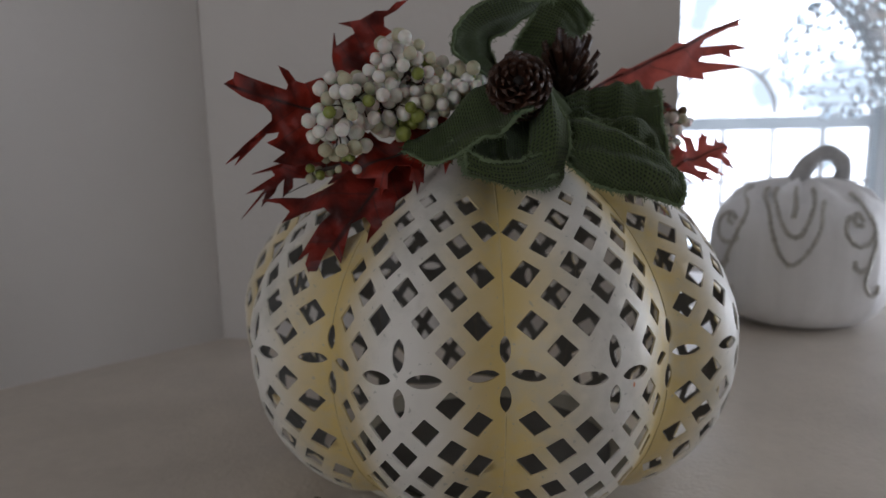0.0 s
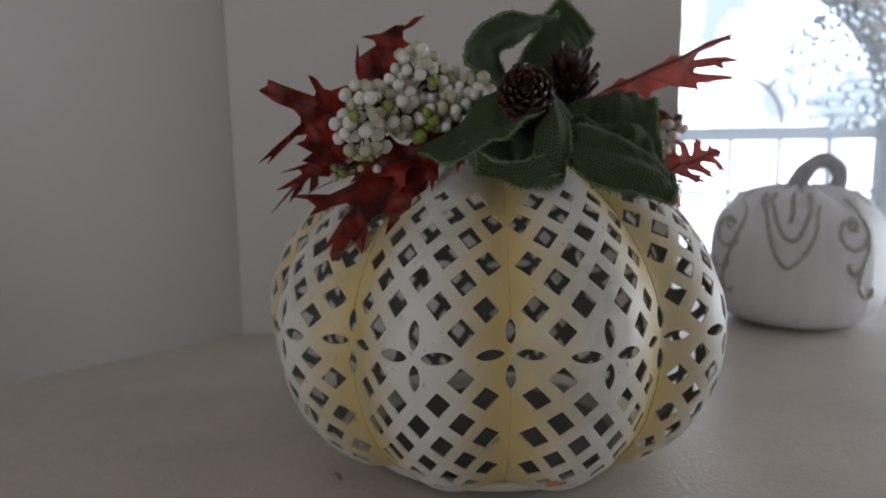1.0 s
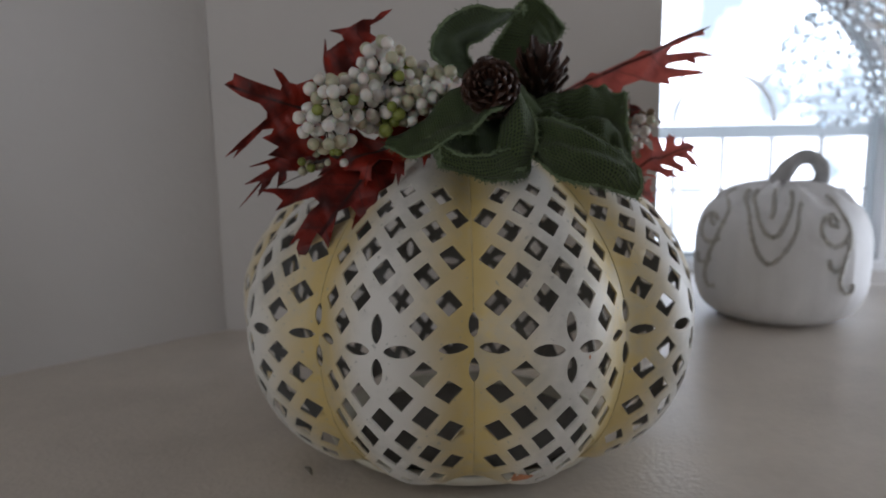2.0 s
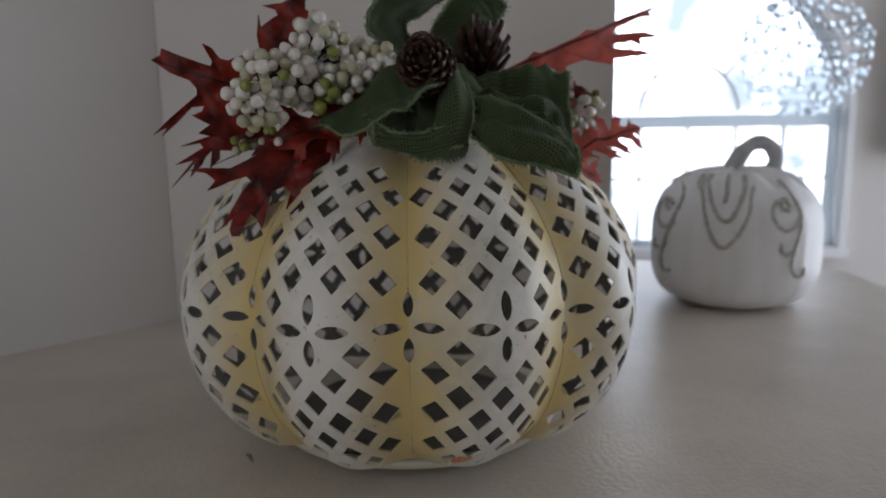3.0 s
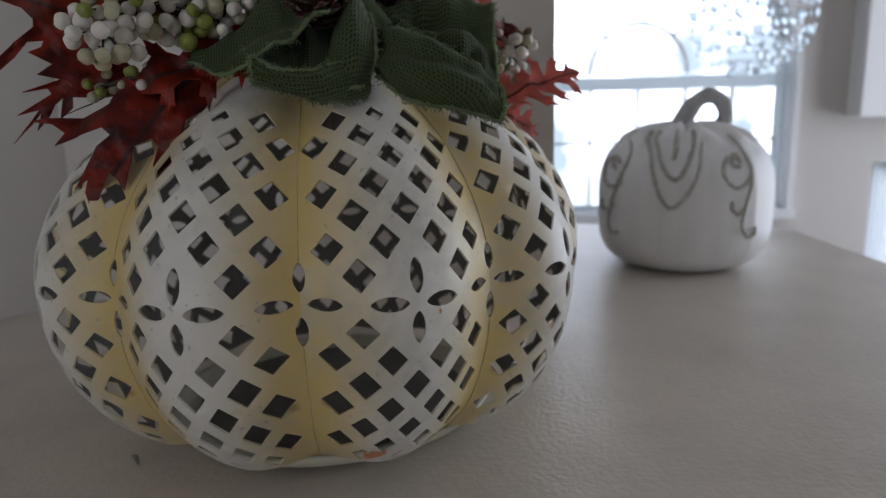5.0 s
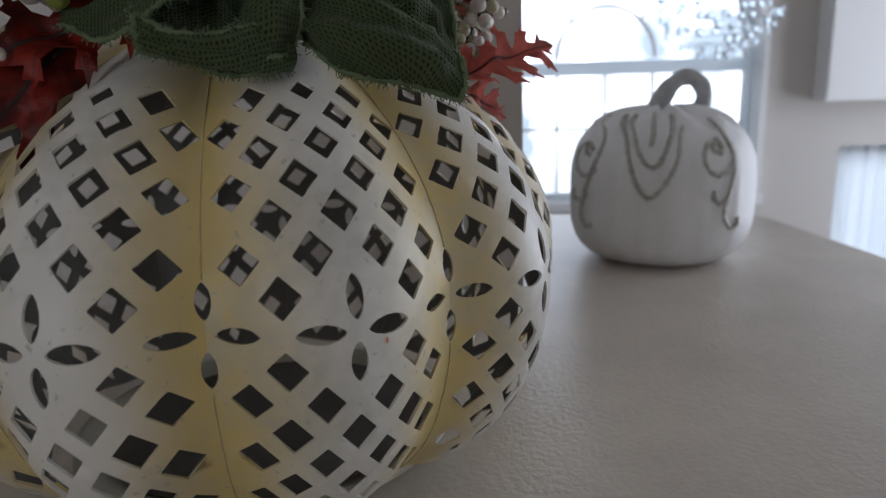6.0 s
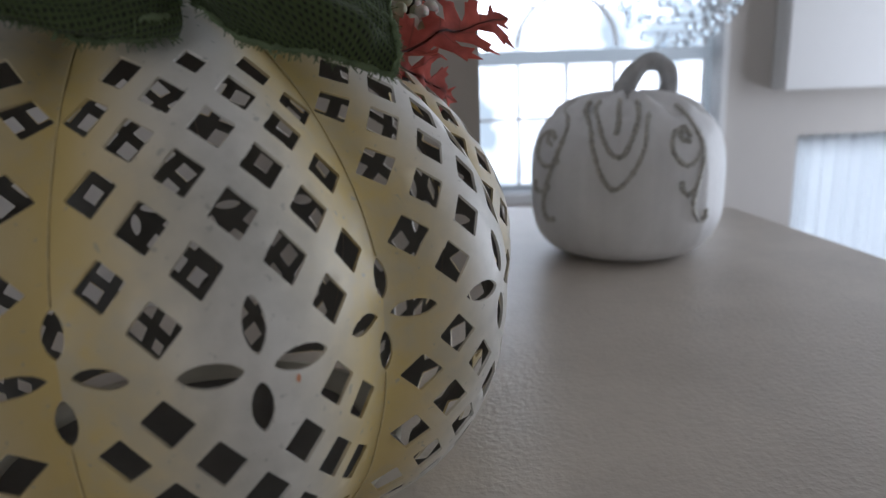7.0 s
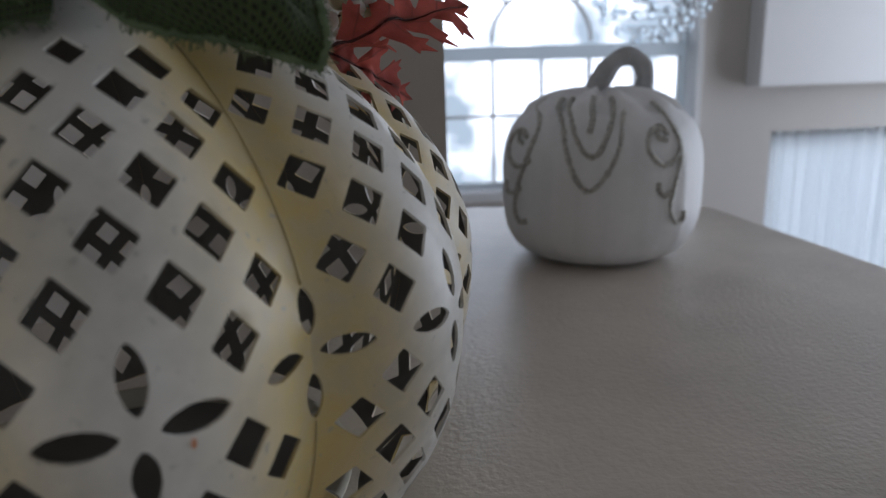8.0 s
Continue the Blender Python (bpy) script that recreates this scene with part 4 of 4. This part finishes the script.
# ---- pine cones ----
def cone_scale():
    """One woody scale, a unit long, half a unit to each side, with a thick hooked end."""
    bm, rows = bmesh.new(), []
    for s, w, h in ((0.0, 0.35, 0.0), (0.55, 0.75, 0.02), (0.82, 1.0, 0.05), (0.95, 0.85, 0.10), (1.02, 0.30, 0.17)):
        c = Vector((s, 0, -0.6 * h))
        rows.append([bm.verts.new(c + Vector(v)) for v in ((0, w, 0.02), (0, 0, 0.05), (0, -w, 0.02), (0, 0, -0.035 - 0.09 * min(1, s * 1.2)))])
    for p, q in zip(rows, rows[1:]):
        for k in range(4):
            bm.faces.new((p[k], p[(k + 1) % 4], q[(k + 1) % 4], q[k]))
    bm.faces.new(rows[0]), bm.faces.new(rows[-1])
    bmesh.ops.recalc_face_normals(bm, faces=bm.faces)
    me = bpy.data.meshes.new("scale")
    bm.to_mesh(me)
    bm.free()
    me.materials.append(CONE)
    return me


CONE_SCALE = cone_scale()


def pine_cone(label, centre, axis, height, radius, seed, opened):
    rng = random.Random(seed)
    top = tagged(new("pine_cone"), label, "pine cone", "pine cones of the bouquet")
    top.matrix_basis = Matrix.Translation(BOUQUET @ Vector(centre)) @ Matrix.Scale(0.94, 4) @ Vector(axis).to_track_quat("Z", "Y").to_matrix().to_4x4()
    core = [(0.002, -0.5 * height)] + [(0.45 * radius * math.sin(math.pi * (0.12 + 0.8 * k / 9)), height * (k / 9 - 0.5)) for k in range(10)]
    part("core", revolve(bmesh.new(), core, 14), CONE_TIP, top)
    count = 96 if opened else 72
    for i in range(count):
        t = (i + 0.5) / count
        a = i * 2.39996
        reach = radius * (math.sin(math.pi * (0.16 + 0.76 * t)) ** 0.7) * rng.uniform(0.92, 1.06)
        tilt = radians(-12 + 78 * t) if not opened else radians(26 + 56 * t + rng.uniform(-9, 9))
        out, side = Vector((math.cos(a), math.sin(a), 0)), Vector((-math.sin(a), math.cos(a), 0))
        way = out * math.cos(tilt) + Vector((0, 0, math.sin(tilt)))
        m = Matrix.Identity(4)
        for col, v in enumerate((way * reach * (rng.uniform(1.05, 1.5) if opened else 0.95), side * reach * (0.12 if opened else 0.31) * (1.15 - 0.35 * t), side.cross(way) * reach)):
            m.col[col] = (*v, 0)
        m.translation = Vector((0, 0, height * (t - 0.5) * (0.75 if opened else 0.92))) + out * radius * 0.12
        ob = new("scale", CONE_SCALE)
        ob.parent, ob.matrix_basis = top, m
    return top


pine_cone("closed dark brown pine cone lying in the bow", (0.1085, 0.601, 0.2755), (-0.05, -0.95, 0.22), 0.028, 0.0178, 1, False)
pine_cone("opened dark brown pine cone standing in the bow", (0.139, 0.698, 0.281), (0.10, -0.10, 1.0), 0.044, 0.0215, 2, True)


# ---- burlap bow ----
bow = tagged(new("burlap_bow"), "floppy bow of frayed dark green burlap ribbon on the lantern", "bow")
bow.matrix_basis = BOUQUET


def ribbon(name, one, two, seed, ripple=0.0025, fray=("b",), bulge=0.006, pleat=0.0015, waves=2.0):
    """A strip of cloth between two edges, with soft ripples and a frayed hem."""
    rng = random.Random(seed)
    nu, nv = 44, 22
    a, b = catmull(one, nu), catmull(two, nu)
    bm = bmesh.new()
    layer = bm.loops.layers.uv.new("UVMap")
    grid, run = [], 0.0
    for i in range(nu + 1):
        if i:
            run += ((a[i] - a[i - 1]).length + (b[i] - b[i - 1]).length) / 2
        row = []
        for j in range(nv + 1):
            t = j / nv
            p = a[i].lerp(b[i], t)
            across = (b[i] - a[i]).normalized()
            along = (a[min(i + 1, nu)] - a[max(i - 1, 0)]).normalized()
            nrm = along.cross(across).normalized()
            nrm = -nrm if nrm.y > 0 else nrm
            q = noise.noise(Vector((i * 0.10 + seed * 3.1, t * 2.2, seed))) + 0.5 * noise.noise(Vector((i * 0.26, t * 4.5, seed * 1.7)))
            fade = math.sin(math.pi * min(1, (i + 4) / nu))
            p = p + nrm * (ripple * q * 1.6 + bulge * math.sin(math.pi * t) * (0.4 + 0.6 * fade) + pleat * math.sin(2 * math.pi * waves * t + seed + 0.03 * i) * fade)
            row.append((bm.verts.new(p), run, t * (b[i] - a[i]).length, across, nrm))
        grid.append(row)
    for i in range(nu):
        for j in range(nv):
            four = (grid[i][j], grid[i + 1][j], grid[i + 1][j + 1], grid[i][j + 1])
            f = bm.faces.new([v[0] for v in four])
            for lp, v in zip(f.loops, four):
                lp[layer].uv = (v[1], v[2])
    hem = bmesh.new()
    for side in fray:
        edge = {"a": [(r[0], -r[0][3]) for r in grid], "b": [(r[-1], r[-1][3]) for r in grid], "e": [(v, (grid[-1][0][0].co - grid[-4][0][0].co).normalized()) for v in grid[-1]], "s": [(v, (grid[0][0][0].co - grid[4][0][0].co).normalized()) for v in grid[0]]}[side]
        for k in range(len(edge) - 1):
            for _ in range(6):
                t = rng.random()
                p = edge[k][0][0].co.lerp(edge[k + 1][0][0].co, t)
                d = (edge[k][1] + 1.1 * Vector((rng.gauss(0, 1), rng.gauss(0, 1), rng.gauss(0, 1)))).normalized()
                ln = 0.0007 + 0.0032 * rng.random() ** 2
                tube(hem, [p - d * 0.0012, p + d * ln * 0.6, p + d * ln + Vector((rng.gauss(0, 0.0006), rng.gauss(0, 0.0006), -0.0003))], 0.00022, 4)
        line = [v[0][0].co + v[0][4] * 0.0003 + Vector((rng.gauss(0, 0.00022), rng.gauss(0, 0.00022), rng.gauss(0, 0.00022))) for v in edge]
        tube(hem, line, [rng.uniform(0.0004, 0.0014) for _ in line], 6)
    bmesh.ops.recalc_face_normals(bm, faces=bm.faces)
    thicken(bm, 0.0007)
    strip = part(name, bm, BURLAP, bow)
    fr = part("frayed_hem", hem, THREAD, strip, "loose paler green threads")
    tagged(fr, kind="stuff")
    return strip


ribbon("loop", [(0.108, 0.672, 0.280), (0.092, 0.650, 0.284), (0.072, 0.628, 0.297), (0.075, 0.614, 0.313), (0.098, 0.612, 0.3235), (0.127, 0.628, 0.3215)], [(0.110, 0.69, 0.284), (0.100, 0.680, 0.290), (0.093, 0.668, 0.298), (0.094, 0.654, 0.307), (0.107, 0.650, 0.314), (0.129, 0.655, 0.329)], 1, 0.0015, ("a", "b", "e"), 0.003, 0.0008)
ribbon("loop", [(0.104, 0.69, 0.286), (0.108, 0.69, 0.306), (0.122, 0.698, 0.330), (0.134, 0.70, 0.346)], [(0.138, 0.715, 0.288), (0.146, 0.715, 0.302), (0.151, 0.714, 0.313), (0.158, 0.71, 0.322)], 2, 0.002, ("a", "b", "e"), 0.008, 0.001)
ribbon("tail", [(0.124, 0.652, 0.270), (0.106, 0.655, 0.276), (0.084, 0.640, 0.266), (0.064, 0.622, 0.256), (0.044, 0.602, 0.2450)], [(0.120, 0.608, 0.266), (0.112, 0.582, 0.2600), (0.100, 0.578, 0.2480), (0.086, 0.580, 0.2440), (0.064, 0.586, 0.2360), (0.043, 0.598, 0.2410)], 3, 0.0024, ("a", "b"), 0.013, 0.0046, 1.7)
ribbon("tail", [(0.126, 0.640, 0.264), (0.112, 0.634, 0.260), (0.098, 0.628, 0.263), (0.086, 0.618, 0.260), (0.070, 0.602, 0.252)], [(0.130, 0.600, 0.224), (0.120, 0.588, 0.2235), (0.106, 0.580, 0.2250), (0.094, 0.575, 0.2280), (0.080, 0.571, 0.2320)], 4, 0.0015, ("b", "e"), -0.004, 0.0016, 2.0)
ribbon("tail", [(0.116, 0.650, 0.268), (0.114, 0.622, 0.264), (0.114, 0.598, 0.252), (0.112, 0.586, 0.238), (0.110, 0.582, 0.226)], [(0.128, 0.650, 0.268), (0.132, 0.624, 0.264), (0.135, 0.604, 0.254), (0.135, 0.598, 0.242), (0.130, 0.597, 0.229)], 9, 0.0016, ("b", "e"), 0.014, 0.0020, 1.5)
ribbon("tail", [(0.124, 0.668, 0.266), (0.148, 0.684, 0.277), (0.174, 0.694, 0.280), (0.200, 0.700, 0.2785)], [(0.130, 0.640, 0.258), (0.154, 0.640, 0.252), (0.178, 0.640, 0.240), (0.198, 0.648, 0.225)], 5, 0.0045, ("a", "e"), -0.006, 0.0065, 2.2)
ribbon("tail", [(0.128, 0.640, 0.262), (0.150, 0.616, 0.256), (0.174, 0.608, 0.245), (0.196, 0.618, 0.228)], [(0.134, 0.604, 0.236), (0.147, 0.599, 0.2240), (0.160, 0.597, 0.2205), (0.174, 0.600, 0.2180), (0.186, 0.606, 0.2150), (0.197, 0.611, 0.2095)], 6, 0.0030, ("a", "b", "e"), 0.014, 0.0050, 1.8)
ribbon("fold", [(0.130, 0.597, 0.244), (0.118, 0.582, 0.240), (0.104, 0.573, 0.2365), (0.092, 0.568, 0.238), (0.080, 0.566, 0.243)], [(0.130, 0.598, 0.2238), (0.120, 0.586, 0.2232), (0.106, 0.577, 0.2245), (0.094, 0.572, 0.2275), (0.081, 0.569, 0.2315)], 12, 0.0016, ("a", "e"), 0.004, 0.0010, 1.5)
bm = bmesh.new()
bmesh.ops.create_icosphere(bm, subdivisions=3, radius=1, matrix=Matrix.Translation((0.118, 0.675, 0.258)) @ Matrix.Diagonal((0.026, 0.030, 0.024, 1)))
for v in bm.verts:
    v.co += v.normal * 0.004 * noise.noise(v.co * 90)
part("knot", bm, BURLAP, bow)

# ---- scrap on the ledge ----
thing("leaf_scrap", tube(bmesh.new(), catmull([(-0.0205, 0.630, 0.0010), (-0.016, 0.625, 0.0024), (-0.012, 0.619, 0.0010)], 10), [0.0003 + 0.0011 * math.sin(math.pi * k / 10) for k in range(11)], 6), SCRAP, None, "small curled brown scrap lying on the ledge", "scrap", smooth=True)
